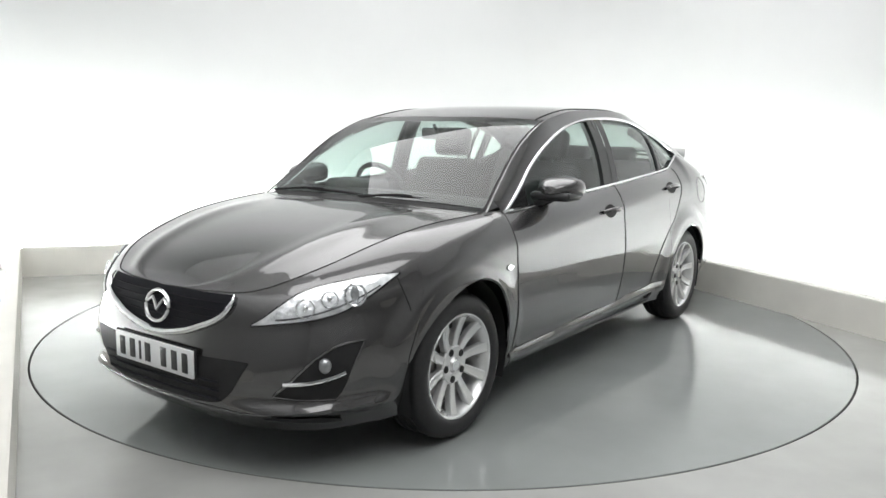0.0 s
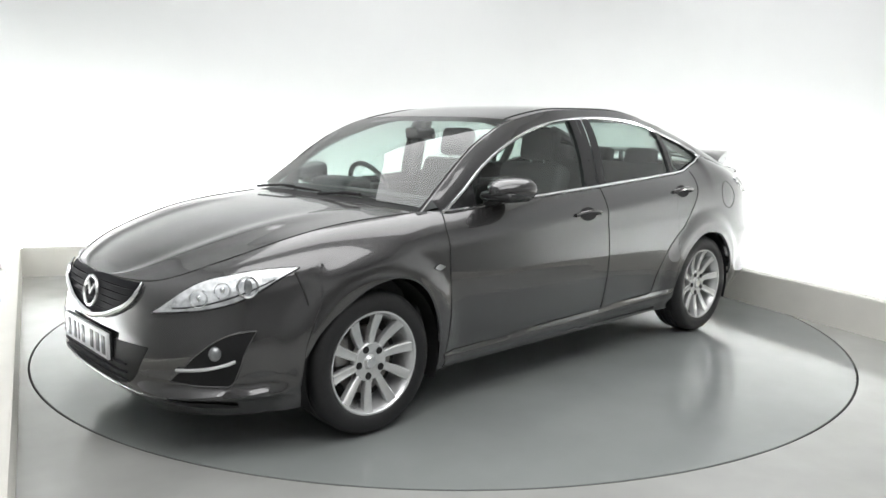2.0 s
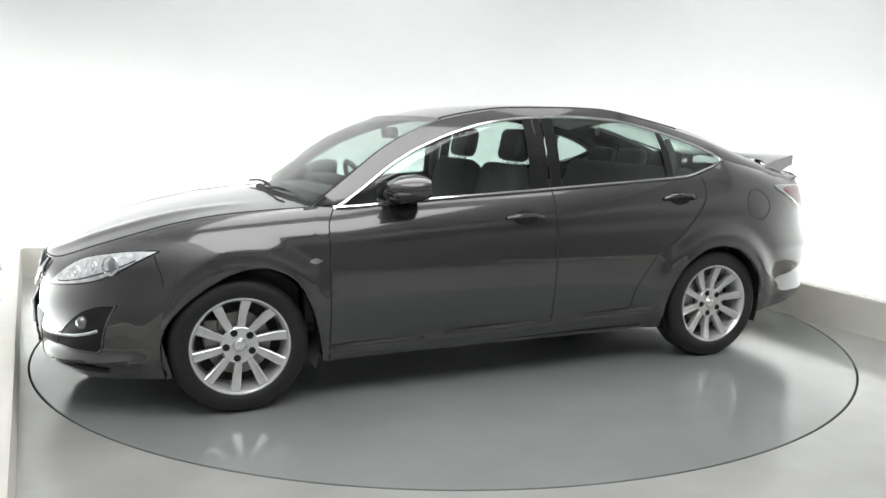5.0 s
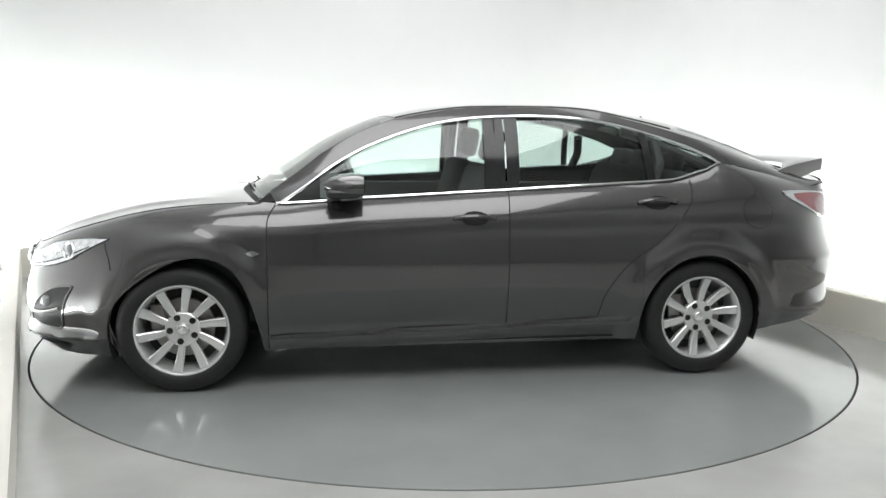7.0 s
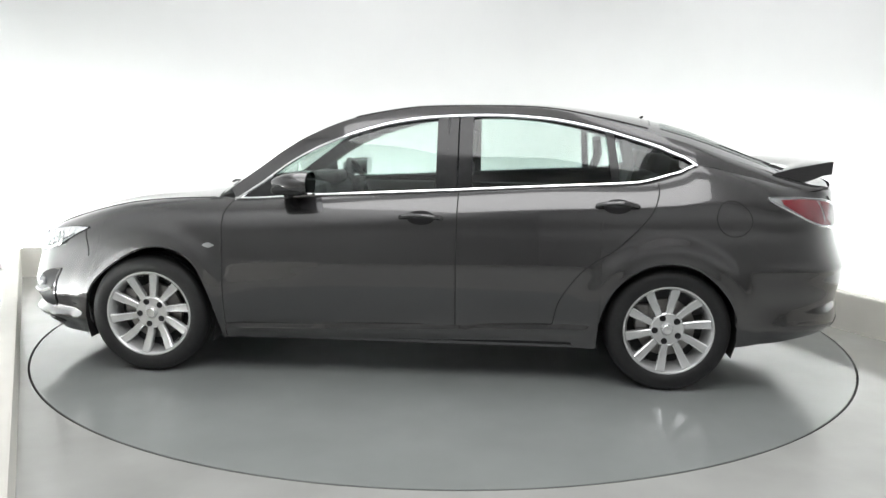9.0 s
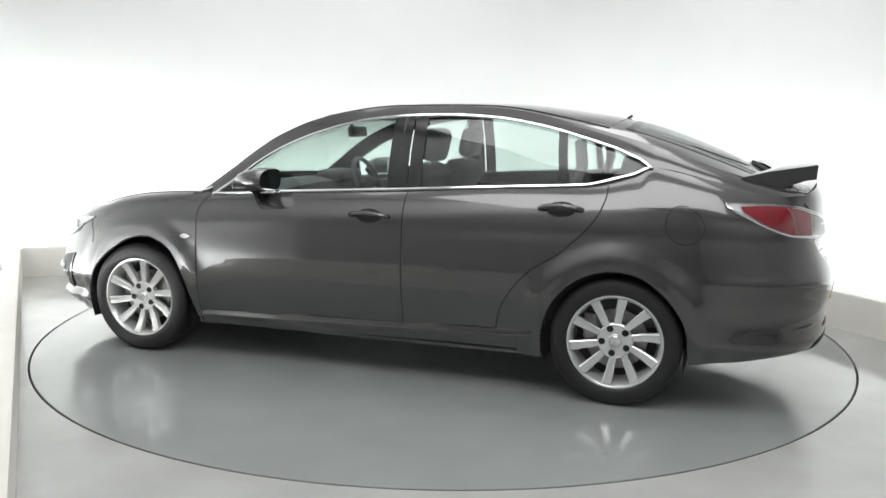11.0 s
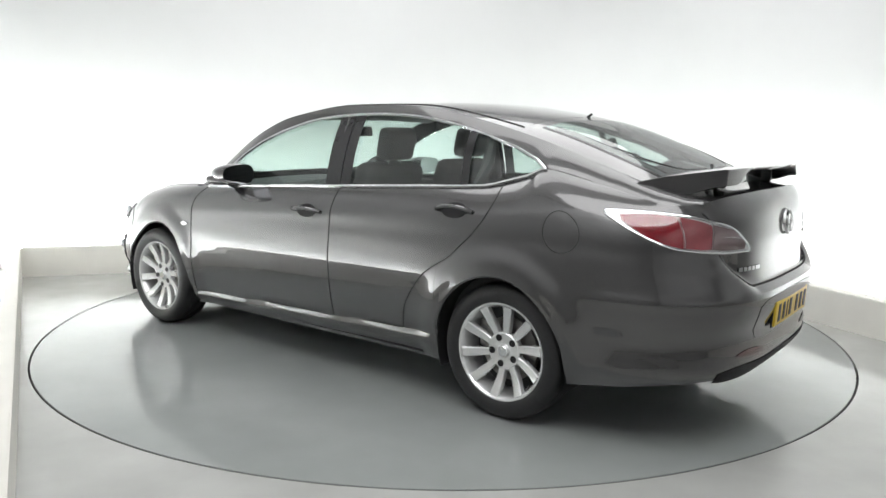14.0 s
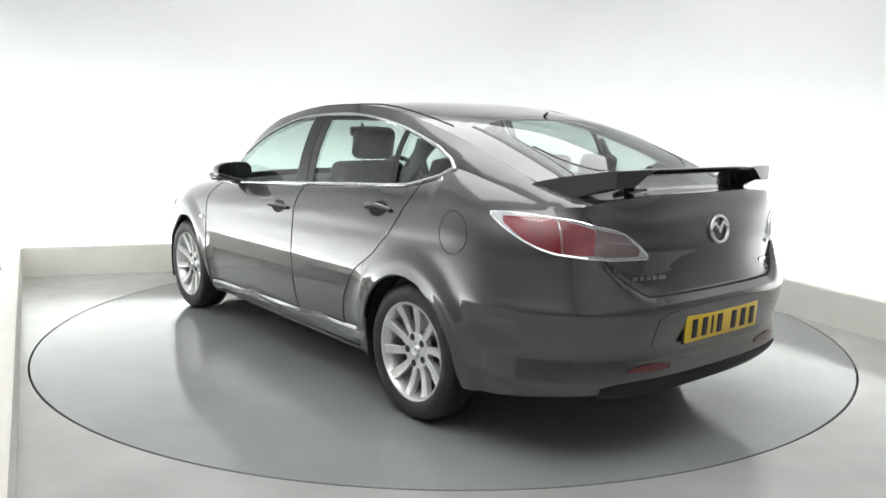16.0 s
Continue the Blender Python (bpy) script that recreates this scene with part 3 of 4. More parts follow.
def plate(name, x, z, tilt, mat, facing, car, label):
    bm = box(0, 0, 0, 0.012, 0.515, 0.112, bev=0.004)
    ob = part(name, bm, mat, car, label)
    ob.matrix_local = pose(x, 0, z, 0, tilt, 0)
    # plain bars where the characters stand
    for i, (y, w) in enumerate(((-0.205, 0.036), (-0.135, 0.036), (-0.082, 0.014), (-0.03, 0.036), (0.075, 0.036), (0.145, 0.036), (0.212, 0.036))):
        b = part("plate_bar", box(0, 0, 0, 0.003, w, 0.078, bev=0.001), INK, ob)
        b.location = (facing * 0.0068, y * facing, 0.0)
    part("plate_surround", box(-facing * 0.008, 0, 0.0, 0.008, 0.530, 0.124, bev=0.004), BLACK, ob)
    return ob


def emblem(name, m, car, ry=0.068, rz=0.056):
    ring = []
    for i in range(40):
        a = 2 * math.pi * i / 40
        ring.append((0, ry * math.cos(a), rz * math.sin(a)))
    # pale alloy in place of chrome, its colour stands for a bright wall reflection
    ob = part(name, tube(ring, 0.0070, n=8, closed=True), ALLOY, car, "oval silver emblem, paler for the bright wall it mirrors")
    ob.matrix_local = m
    wing = [(0, ry * 0.92, rz * 0.18), (0, ry * 0.50, rz * 0.50), (0, ry * 0.22, rz * 0.12), (0, 0, -rz * 0.25), (0, -ry * 0.22, rz * 0.12), (0, -ry * 0.50, rz * 0.50), (0, -ry * 0.92, rz * 0.18)]
    part("emblem_wing", tube(wing, 0.0062, n=8), ALLOY, ob)
    return ob


def build_front(car):
    # upper grille with its chrome wing
    ys = [-0.455, -0.42, -0.35, -0.22, -0.10, 0.0, 0.10, 0.22, 0.35, 0.42, 0.455]
    lows = [0.690, 0.658, 0.608, 0.555, 0.525, 0.512, 0.525, 0.555, 0.608, 0.658, 0.690]
    an = [(y, lo, 0.693) for y, lo in zip(ys, lows)]
    grille = part("upper_grille", weld(grid(patch(an, 0.002, nu=60, nv=8, at="y"))), MESH, car, "dark mesh grille")
    low_line = [r[0] for r in patch(an, 0.012, nu=60, nv=8, at="y")]
    part("grille_chrome", tube(low_line, [0.015 * (1 - 0.8 * abs(i / 30 - 1) ** 3) for i in range(61)], n=8), CHROME, grille, "bright chrome wing under the grille")
    for k in range(5):
        f = 0.12 + 0.17 * k
        row = []
        for i in range(41):
            y = -0.40 + 0.8 * i / 40
            lo = curve(list(zip(ys, lows)), y)
            z = 0.685 - f * 0.165
            if z > lo + 0.01:
                row.append(mirrored(shell_n(s_at_y(abs(y), 0.6), z, 0.004), 1 if y >= 0 else -1))
        if len(row) > 3:
            part("grille_bar", tube(row, 0.003, n=5), MESH, grille)
    emblem("front_emblem", pose(2.232, 0, 0.612, 0, -12, 0), car, 0.074, 0.062)
    # lower intake behind the plate
    an = [(-0.49, 0.452, 0.458), (-0.42, 0.33, 0.460), (-0.34, 0.280, 0.458), (-0.15, 0.268, 0.452), (0.0, 0.266, 0.450), (0.15, 0.268, 0.452), (0.34, 0.280, 0.458), (0.42, 0.33, 0.460), (0.49, 0.452, 0.458)]
    rows = patch(an, 0.002, nu=60, nv=8, at="y", zref=0.4)
    intake = part("lower_grille", weld(grid(rows)), BLACK, car, "black lower air intake")
    for z in (0.30, 0.335, 0.37):
        part("intake_bar", tube([mirrored(shell_n(s_at_y(abs(y), 0.4), z, 0.006), 1 if y >= 0 else -1) for y in np.linspace(-0.37, 0.37, 31)], 0.006, n=5), MESH, intake)
    plate("front_plate", 2.258, 0.420, 0, PLATE_W, 1, car, "white front number plate with dark bars")
    part("front_lip", tube([mirrored(shell_n(s_at_y(abs(y), 0.25), 0.250 + 0.05 * abs(y) ** 2, 0.0), 1 if y >= 0 else -1) for y in np.linspace(-0.56, 0.56, 41)], 0.006, n=8), PAINT, car)
    for side in (1, -1):
        # headlamp
        an = [(2.145, 0.592, 0.597), (2.088, 0.605, 0.665), (2.035, 0.613, 0.709), (1.983, 0.626, 0.733), (1.930, 0.644, 0.746), (1.878, 0.671, 0.757), (1.825, 0.703, 0.764), (1.773, 0.735, 0.767), (1.715, 0.766, 0.768)]
        rows = patch(an, 0.003, side, 40, 10, zref=0.65)
        lamp = part("headlamp", weld(grid(rows)), REFL, car, "clear headlamp, its reflector's sparkle mottled into the colour")
        part("lamp_surround", tube(outline(patch(an, 0.000, side, 40, 10, zref=0.65)), 0.0045, n=6, closed=True), GLOSSBLACK, lamp)
        part("lamp_lens", weld(grid(patch(an, 0.007, side, 40, 10, zref=0.65))), CLEAR, lamp, "clear plastic lens").visible_shadow = False
        c = Vector(mirrored(shell_n(s_at_x(1.891, 0.65), 0.701, 0.004), side))
        bm = bmesh.new()
        bmesh.ops.create_uvsphere(bm, u_segments=20, v_segments=12, radius=0.036, matrix=Matrix.Translation(c) @ Matrix.Diagonal((0.45, 0.45, 1, 1)))
        part("projector", bm, FOG, lamp, "grey projector lens")
        d = Vector((0.62, 0.75 * side, 0.15)).normalized()
        rr = [(c + d * 0.012 + Matrix.Rotation(2 * math.pi * i / 24, 4, d) @ (d.orthogonal().normalized() * 0.040)) for i in range(24)]
        part("projector_ring", tube(rr, 0.005, n=6, closed=True), CHROME, lamp)
        for bx, bz, br in ((2.032, 0.658, 0.034), (1.966, 0.688, 0.030)):
            c2 = Vector(mirrored(shell_n(s_at_x(bx, 0.65), bz, 0.004), side))
            rr = [(c2 + d * 0.006 + Matrix.Rotation(2 * math.pi * i / 20, 4, d) @ (d.orthogonal().normalized() * br)) for i in range(20)]
            bowl = part("reflector_bowl", tube(rr, 0.0028, n=6, closed=True), CHROME, lamp)
            bm = bmesh.new()
            bmesh.ops.create_uvsphere(bm, u_segments=14, v_segments=8, radius=0.014, matrix=Matrix.Translation(c2) @ Matrix.Diagonal((0.7, 0.7, 1, 1)))
            part("bulb", bm, CHROME, lamp)
        fin = [mirrored(shell_n(s_at_x(2.10 - 0.30 * i / 16, 0.65), 0.618 + 0.110 * (i / 16) ** 1.4, 0.002), side) for i in range(17)]
        part("lamp_fin", tube(fin, 0.004, n=5), GLOSSBLACK, lamp)
        # fog lamp pocket
        an = [(2.150, 0.328, 0.336), (2.117, 0.322, 0.390), (2.088, 0.316, 0.438), (2.059, 0.313, 0.476), (2.030, 0.311, 0.503), (2.001, 0.310, 0.520), (1.972, 0.312, 0.529), (1.948, 0.365, 0.532), (1.930, 0.450, 0.533), (1.912, 0.528, 0.533)]
        rows = patch(an, 0.003, side, 36, 8, zref=0.4)
        pocket = part("fog_pocket", weld(grid(rows)), BLACK, car, "black fog lamp pocket")
        part("pocket_rim", tube(outline(rows), 0.005, n=6, closed=True), PAINT, pocket)
        c = Vector(mirrored(shell_n(s_at_x(2.026, 0.43), 0.452, 0.004), side))
        bm = bmesh.new()
        bmesh.ops.create_uvsphere(bm, u_segments=20, v_segments=12, radius=0.030, matrix=Matrix.Translation(c) @ Matrix.Diagonal((0.85, 0.85, 1, 1)))
        part("fog_lamp", bm, FOG, pocket, "round clear fog lamp")
        line = [mirrored(shell_n(s_at_x(2.130 - 0.172 * i / 20, 0.4), 0.387 + 0.034 * (i / 20) ** 2.2, 0.007), side) for i in range(21)]
        part("pocket_chrome", tube(line, 0.008, n=6), CHROME, pocket, "thin chrome strip")
        # slot below the pocket
        an = [(2.150, 0.244, 0.252), (2.10, 0.226, 0.252), (2.02, 0.214, 0.246), (1.945, 0.210, 0.222)]
        part("bumper_slot", weld(grid(patch(an, 0.006, side, 16, 3, zref=0.25))), BLACK, car)
    # wipers and cowl
    rows = []
    for j in range(-12, 13):
        y = 0.70 * j / 12
        k = abs(j) / 12
        x = 1.11 - 0.11 * k * k
        z = 0.967 - 0.022 * k * k
        rows.append([(x + 0.02, y, z - 0.012), (x - 0.01, y, z + 0.004), (x - 0.07, y, z + 0.012), (x - 0.10, y, z + 0.04)])
    part("cowl_panel", grid(rows), BLACK, car, "black cowl below the windscreen")
    for y0, y1 in ((0.10, 0.62), (-0.52, 0.04)):
        pts = []
        for i in range(15):
            y = y0 + (y1 - y0) * i / 14
            k = abs(y) / 0.72
            pts.append((1.075 - 0.11 * k * k - 0.015, y, 0.980 - 0.03 * k * k + 0.010 * math.sin(math.pi * i / 14)))
        wiper = part("windscreen_wiper", tube(pts, 0.008, n=6), BLACK, car)
        part("wiper_arm", tube([(1.09, y0 - 0.06, 0.975), (1.075, (y0 + y1) / 2 - 0.1, 0.996), (1.06, (y0 + y1) / 2, 0.994)], 0.007, n=6), BLACK, wiper)


def build_rear(car):
    Y_IN = wall_point(s_at_x(-2.21, 0.9), 0.9)[1]      # where the lamp turns from the flank to the tail
    for side in (1, -1):
        # tail lamp
        an = [(-1.872, 0.985, 0.998), (-1.93, 0.945, 1.000), (-2.02, 0.893, 0.997), (-2.10, 0.861, 0.992), (-2.17, 0.848, 0.984), (-2.21, 0.842, 0.965)]
        base = patch(an, 0.003, side, 24, 8, zref=0.9)
        an2 = [(Y_IN, 0.842, 0.965), (0.56, 0.838, 0.948), (0.50, 0.838, 0.915), (0.45, 0.838, 0.875), (0.42, 0.838, 0.850)]
        base2 = [[mirrored(p, side) for p in r] for r in patch(an2, 0.003, 1, 20, 8, at="y", zref=0.9, rear=True)]
        lamp = part("tail_lamp", weld(grid(base + base2)), BRIGHT, car, "tail lamp with silver border and red lenses")
        part("lamp_rim", tube(outline(base + base2), 0.005, n=6, closed=True), CHROME, lamp)
        red = [(-1.930, 0.962, 0.985), (-2.00, 0.910, 0.988), (-2.05, 0.884, 0.988), (-2.09, 0.870, 0.986), (-2.125, 0.860, 0.983)]
        part("red_lens", weld(grid(patch(red, 0.008, side, 16, 6, zref=0.9))), RED, lamp, "red brake lens")
        mid = [(-2.1265, 0.860, 0.983), (-2.16, 0.856, 0.976), (-2.185, 0.854, 0.966), (-2.205, 0.855, 0.952)]
        part("middle_lens", weld(grid(patch(mid, 0.008, side, 10, 6, zref=0.9))), PINK, lamp, "paler red middle lens")
        part("lens_fin", tube([mirrored(shell_n(s_at_x(-2.129, 0.9), 0.864 + 0.11 * i / 8, 0.010), side) for i in range(9)], 0.0013, n=5), CHROME, lamp)
        red2 = [(Y_IN + 0.004, 0.855, 0.953), (0.56, 0.849, 0.938), (0.52, 0.848, 0.920), (0.46, 0.850, 0.874)]
        part("inner_lens", weld(grid([[mirrored(p, side) for p in r] for r in patch(red2, 0.008, 1, 12, 6, at="y", zref=0.9, rear=True)])), SMOKE, lamp, "smoked inner lens")
        part("lens_fin", tube([mirrored(shell_n(s_at_y(Y_IN - 0.02 - 0.11 * i / 8, 0.9, True), 0.905 - 0.012 * i / 8, 0.011), side) for i in range(9)], 0.0013, n=5), CHROME, lamp)
        part("lamp_lens", weld(grid(patch(an, 0.016, side, 24, 8, zref=0.9) + [[mirrored(p, side) for p in r] for r in patch(an2, 0.016, 1, 20, 8, at="y", zref=0.9, rear=True)])), CLEAR, lamp).visible_shadow = False
        # reflector low in the bumper
        an = [(0.53, 0.404, 0.412), (0.46, 0.398, 0.424), (0.38, 0.394, 0.422), (0.31, 0.396, 0.410)]
        part("bumper_reflector", weld(grid([[mirrored(p, side) for p in r] for r in patch(an, 0.004, 1, 12, 4, at="y", zref=0.4, rear=True)])), DIMRED, car, "slim dark red reflector")
        # tailgate seam
        part("tailgate_seam", tube([mirrored(shell_n(s_at_y(0.63 - 0.05 * i / 10, 0.9, True), 1.0 - 0.16 * i / 10, 0.001), side) for i in range(11)], 0.003, n=5), PIT, car)
    # lower seam of the tailgate
    part("tailgate_seam", tube([mirrored(shell_n(s_at_y(abs(y), 0.77, True), ledge(y) + 0.026, 0.001), 1 if y >= 0 else -1) for y in np.linspace(-0.60, 0.60, 61)], 0.005, n=5), PIT, car)
    # recessed plate panel
    an = [(-0.42, 0.50, 0.60), (-0.36, 0.455, 0.628), (-0.2, 0.45, 0.640), (0.0, 0.45, 0.642), (0.2, 0.45, 0.640), (0.36, 0.455, 0.628), (0.42, 0.50, 0.60)]
    part("plate_recess", weld(grid(patch(an, 0.002, nu=40, nv=6, at="y", zref=0.55, rear=True))), PAINT, car)
    plate("rear_plate", -2.376, 0.545, -3, PLATE_Y, -1, car, "yellow rear number plate with dark bars")
    emblem("rear_emblem", pose(-2.335, 0, 0.928, 0, 8, 0), car, 0.060, 0.054)
    # lettering bars low on the tailgate
    for y0, count, w, sd in ((0.47, 5, 0.022, 1), (0.335, 1, 0.018, 1), (0.46, 4, 0.018, -1)):
        for i in range(count):
            yc = y0 - 0.029 * i
            rows = [[mirrored(shell_n(s_at_y(yc + w * (k / 3 - 0.5), 0.8, True), 0.752 + 0.017 * j, 0.004), sd) for j in range(2)] for k in range(4)]
            part("badge_bar", grid(rows), CHROME, car, "small silver badge bar")
    # lower bumper panel
    an = [(-0.62, 0.30, 0.345), (-0.5, 0.285, 0.362), (-0.2, 0.275, 0.360), (0.0, 0.275, 0.358), (0.2, 0.275, 0.360), (0.5, 0.285, 0.362), (0.62, 0.30, 0.345)]
    part("rear_valance", weld(grid(patch(an, 0.003, nu=40, nv=4, at="y", zref=0.35, rear=True))), BLACK, car, "dark lower bumper panel")
    # spoiler: a wing whose swept ends run down into the body
    rows = []
    for i in range(73):
        q = -1 + 2 * i / 72
        a = abs(q)
        lead = -2.050 + 0.190 * a ** 5
        trail = -2.275 + 0.045 * a ** 2.5
        zl = 1.146 - 0.014 * a ** 4 - 0.036 * a ** 8
        zt = 1.180 - 0.004 * a ** 4
        foot = smooth(0.60, 0.86, a)
        th = 0.020 + 0.056 * foot
        row = []
        for f, up in ((0, 0.0), (0.12, 0.010), (0.4, 0.012), (0.75, 0.005), (0.97, 0.001), (1.0, -0.003)):
            row.append((lead + (trail - lead) * f, (0.662 - 0.120 * f) * q, zl + (zt - zl) * f + up))
        for f, dn in ((0.99, 0.35 + 0.55 * foot), (0.86, 0.85), (0.62, 1.0), (0.35, 0.85), (0.06, 0.3)):
            row.append((lead + (trail - lead) * f, (0.662 - 0.120 * f) * q, zl + (zt - zl) * f - th * dn))
        rows.append(row)
    bm = grid(rows, close=True)
    bm.verts.ensure_lookup_table()
    bm.faces.new([bm.verts[k] for k in range(11)])
    bm.faces.new([bm.verts[72 * 11 + k] for k in range(11)][::-1])
    wing = part("spoiler", bm, PAINT, car, "body-coloured wing spoiler above the tailgate")
    for side in (1, -1):
        part("spoiler_post", box(-2.13, 0.34 * side, 1.112, 0.05, 0.014, 0.06, bev=0.005), GLOSSBLACK, wing)
    # aerial and rear wiper
    part("aerial", tube([(-1.285, 0, 1.368), (-1.30, 0, 1.385), (-1.325, 0, 1.402)], 0.007, n=8), BLACK, car)
    w = part("rear_wiper", tube([tuple(top_point(13.5 + 0.1 * k, 0.98 - 0.10 * k) + np.array((0, 0, 0.018))) for k in range(7)], 0.009, n=6), BLACK, car)
    # lower seal of the rear window, bowed down to the middle
    bow = [(12.45, 0.31), (12.75, 0.33), (13.0, 0.36), (13.2, 0.42), (13.36, 0.50), (13.43, 0.62), (13.46, 0.80), (13.47, 1.0)]
    half = [top_point(*spline(bow, 7 * i / 24)) - np.array((0, 0, 0.003)) for i in range(25)]
    part("window_seal", tube([tuple(p) for p in half] + [mirrored(p, -1) for p in half[-2::-1]], 0.006, n=6), GLOSSBLACK, car, "curved black seal across the rear window")
    # black border of the rear window
    for side in (1, -1):
        rows = [[mirrored(top_point(11.25 + (14.1 - 11.25) * i / 30, 0.17 + 0.03 * j / 3) + np.array((0, 0, 0.002)), side) for j in range(4)] for i in range(31)]
        part("window_border", grid(rows), GLOSSBLACK, car)
        part("tailgate_lining", tube([mirrored(top_point(11.35 + 2.6 * i / 12, 0.285) - np.array((0, 0, 0.035)), side) for i in range(13)], 0.034, n=8), DASH, car, "black inner frame of the tailgate")


def rounded(cx, cy, cz, sx, sy, sz, tilt=0.0, bev=0.05):
    return box(0, 0, 0, sx, sy, sz, bev=bev, m=Matrix.Translation((cx, cy, cz)) @ Matrix.Rotation(radians(tilt), 4, "Y"), seg=3)


def build_cabin(car):
    # tub, dashboard, shelf
    bm = box(-0.3, 0, 0.36, 2.7, 1.50, 0.06)
    for side in (1, -1):
        box(-0.25, side * 0.755, 0.66, 2.6, 0.05, 0.56, bm, 0.02)
    box(-1.86, 0, 0.60, 0.55, 1.16, 0.28, bm, 0.05)
    box(1.20, 0, 0.62, 0.30, 1.45, 0.52, bm, 0.05)
    part("cabin_tub", bm, DASH, car, "dark cabin lining")
    rows = []
    for x, z in ((1.08, 0.95), (0.90, 0.975), (0.75, 0.985), (0.62, 0.96), (0.58, 0.88), (0.62, 0.70), (0.66, 0.45)):
        rows.append([(x - 0.05 * (abs(j) / 6) ** 2, 0.73 * j / 6, z - (0.02 * (abs(j) / 6) ** 2)) for j in range(-6, 7)])
    dash = part("dashboard", grid(rows), DASH, car, "dark dashboard")
    part("instrument_hood", rounded(0.66, -0.36, 0.985, 0.20, 0.34, 0.08, 0, 0.03), DASH, dash)
    wheel = part("steering_wheel", tube([(0.02 * math.cos(a) * 0 + 0.185 * math.sin(a) * math.sin(radians(24)), 0.185 * math.cos(a), 0.185 * math.sin(a) * math.cos(radians(24))) for a in np.linspace(0, 2 * math.pi, 36, endpoint=False)], 0.016, n=8, closed=True), DASH, car, "black steering wheel")
    wheel.location = (0.44, -0.36, 0.93)
    bm = rounded(0.02, 0, 0, 0.05, 0.16, 0.11, 0, 0.02)
    box(0.0, 0, 0, 0.02, 0.36, 0.03, bm, 0.006)
    part("steering_hub", bm, DASH, wheel)
    for y in (0.36, -0.36):
        seat = part("front_seat", rounded(0.16, y, 0.52, 0.52, 0.50, 0.16, -6, 0.05), CLOTH, car, "dark cloth front seat")
        part("seat_back", rounded(-0.16, y, 0.82, 0.15, 0.48, 0.62, -18, 0.055), CLOTH, seat)
        part("headrest", rounded(-0.285, y, 1.225, 0.10, 0.26, 0.185, -12, 0.04), CLOTH, seat)
        for d in (-0.05, 0.05):
            part("headrest_post", tube([(-0.255, y + d, 1.06), (-0.275, y + d, 1.17)], 0.007, n=6), CHROME, seat)
    bench = part("rear_bench", rounded(-0.88, 0, 0.54, 0.50, 1.32, 0.18, -6, 0.05), CLOTH, car, "dark cloth rear bench")
    part("bench_back", rounded(-1.24, 0, 0.82, 0.15, 1.32, 0.58, -22, 0.055), CLOTH, bench)
    for y in (0.36, 0, -0.36):
        part("headrest", rounded(-1.36, y, 1.13, 0.09, 0.24, 0.13, -14, 0.035), CLOTH, bench)
    part("parcel_shelf", box(-1.72, 0, 0.965, 0.60, 1.24, 0.03, bev=0.01), DASH, car)
    mir = part("interior_mirror", rounded(0.36, 0, 1.285, 0.035, 0.24, 0.065, 8, 0.015), BLACK, car)
    part("mirror_stalk", tube([(0.37, 0, 1.29), (0.41, 0, 1.335)], 0.010, n=6), BLACK, mir)
    # inner faces of the pillars and lining of the roof
    rows = []
    for i in range(25):
        u = 4.4 + 6.4 * i / 24
        rows.append([tuple(top_point(u, 0.06 + 0.94 * (1 - abs(j) / 8)) * np.array((1, 1 if j >= 0 else -1, 1)) - np.array((0, 0, 0.03))) for j in range(-8, 9)])
    part("roof_lining", grid(rows), simple("pale_lining", (0.35, 0.35, 0.34), 0.9), car)
    for side in (1, -1):
        for x0, x1, w in ((-0.22, -0.24, 0.07), ):
            part("pillar_lining", tube([mirrored(cabin_side(x0, z) - np.array((0, 0.035, 0)), side) for z in (0.98, 1.1, 1.2, 1.3, 1.37)], 0.035, n=8), DASH, car)
        part("pillar_lining", tube([mirrored(cabin_side(x, z) - np.array((0, 0.05, 0)), side) for x, z in ((-1.12, 1.05), (-1.15, 1.15), (-1.13, 1.26))], 0.03, n=8), DASH, car)


def build_mirrors(car):
    for side in (1, -1):
        rows = []
        n = 16
        prof = [(0.0, 0.30), (0.03, 0.62), (0.08, 0.88), (0.13, 1.0), (0.17, 1.0), (0.19, 0.93)]
        for d, k in prof:
            row = []
            for i in range(n):
                a = 2 * math.pi * i / n
                cy, cz = math.cos(a), math.sin(a)
                ey = 0.118 * k * math.copysign(abs(cy) ** 0.7, cy)
                ez = 0.061 * k * math.copysign(abs(cz) ** 0.75, cz)
                row.append((0.665 - d, side * (0.885 + ey + 0.01 * (1 - k)), 1.033 + ez * (1 - 0.15 * cy) + 0.004 * d))
            rows.append(row)
        bm = grid(rows, close=True)
        bm.verts.ensure_lookup_table()
        bm.faces.new([bm.verts[k] for k in range(n)])
        mir = part("door_mirror", bm, PAINT, car, "grey door mirror with a black lower half")
        bm = bmesh.new()
        vs = [bm.verts.new((x - 0.002, y, z)) for x, y, z in rows[-1]]
        bm.faces.new(vs)
        part("dimmed_mirror_glass", bm, MIRROR, mir, "mirror glass with a dark reflection put into its colour", smooth=False)
        part("mirror_base", rounded(0.575, side * 0.882, 1.000, 0.160, 0.216, 0.046, 0, 0.021), GLOSSBLACK, mir)
        part("mirror_foot", tube([(0.61, side * 0.79, 0.965), (0.60, side * 0.85, 0.985), (0.59, side * 0.87, 1.0)], 0.030, n=8), GLOSSBLACK, mir)


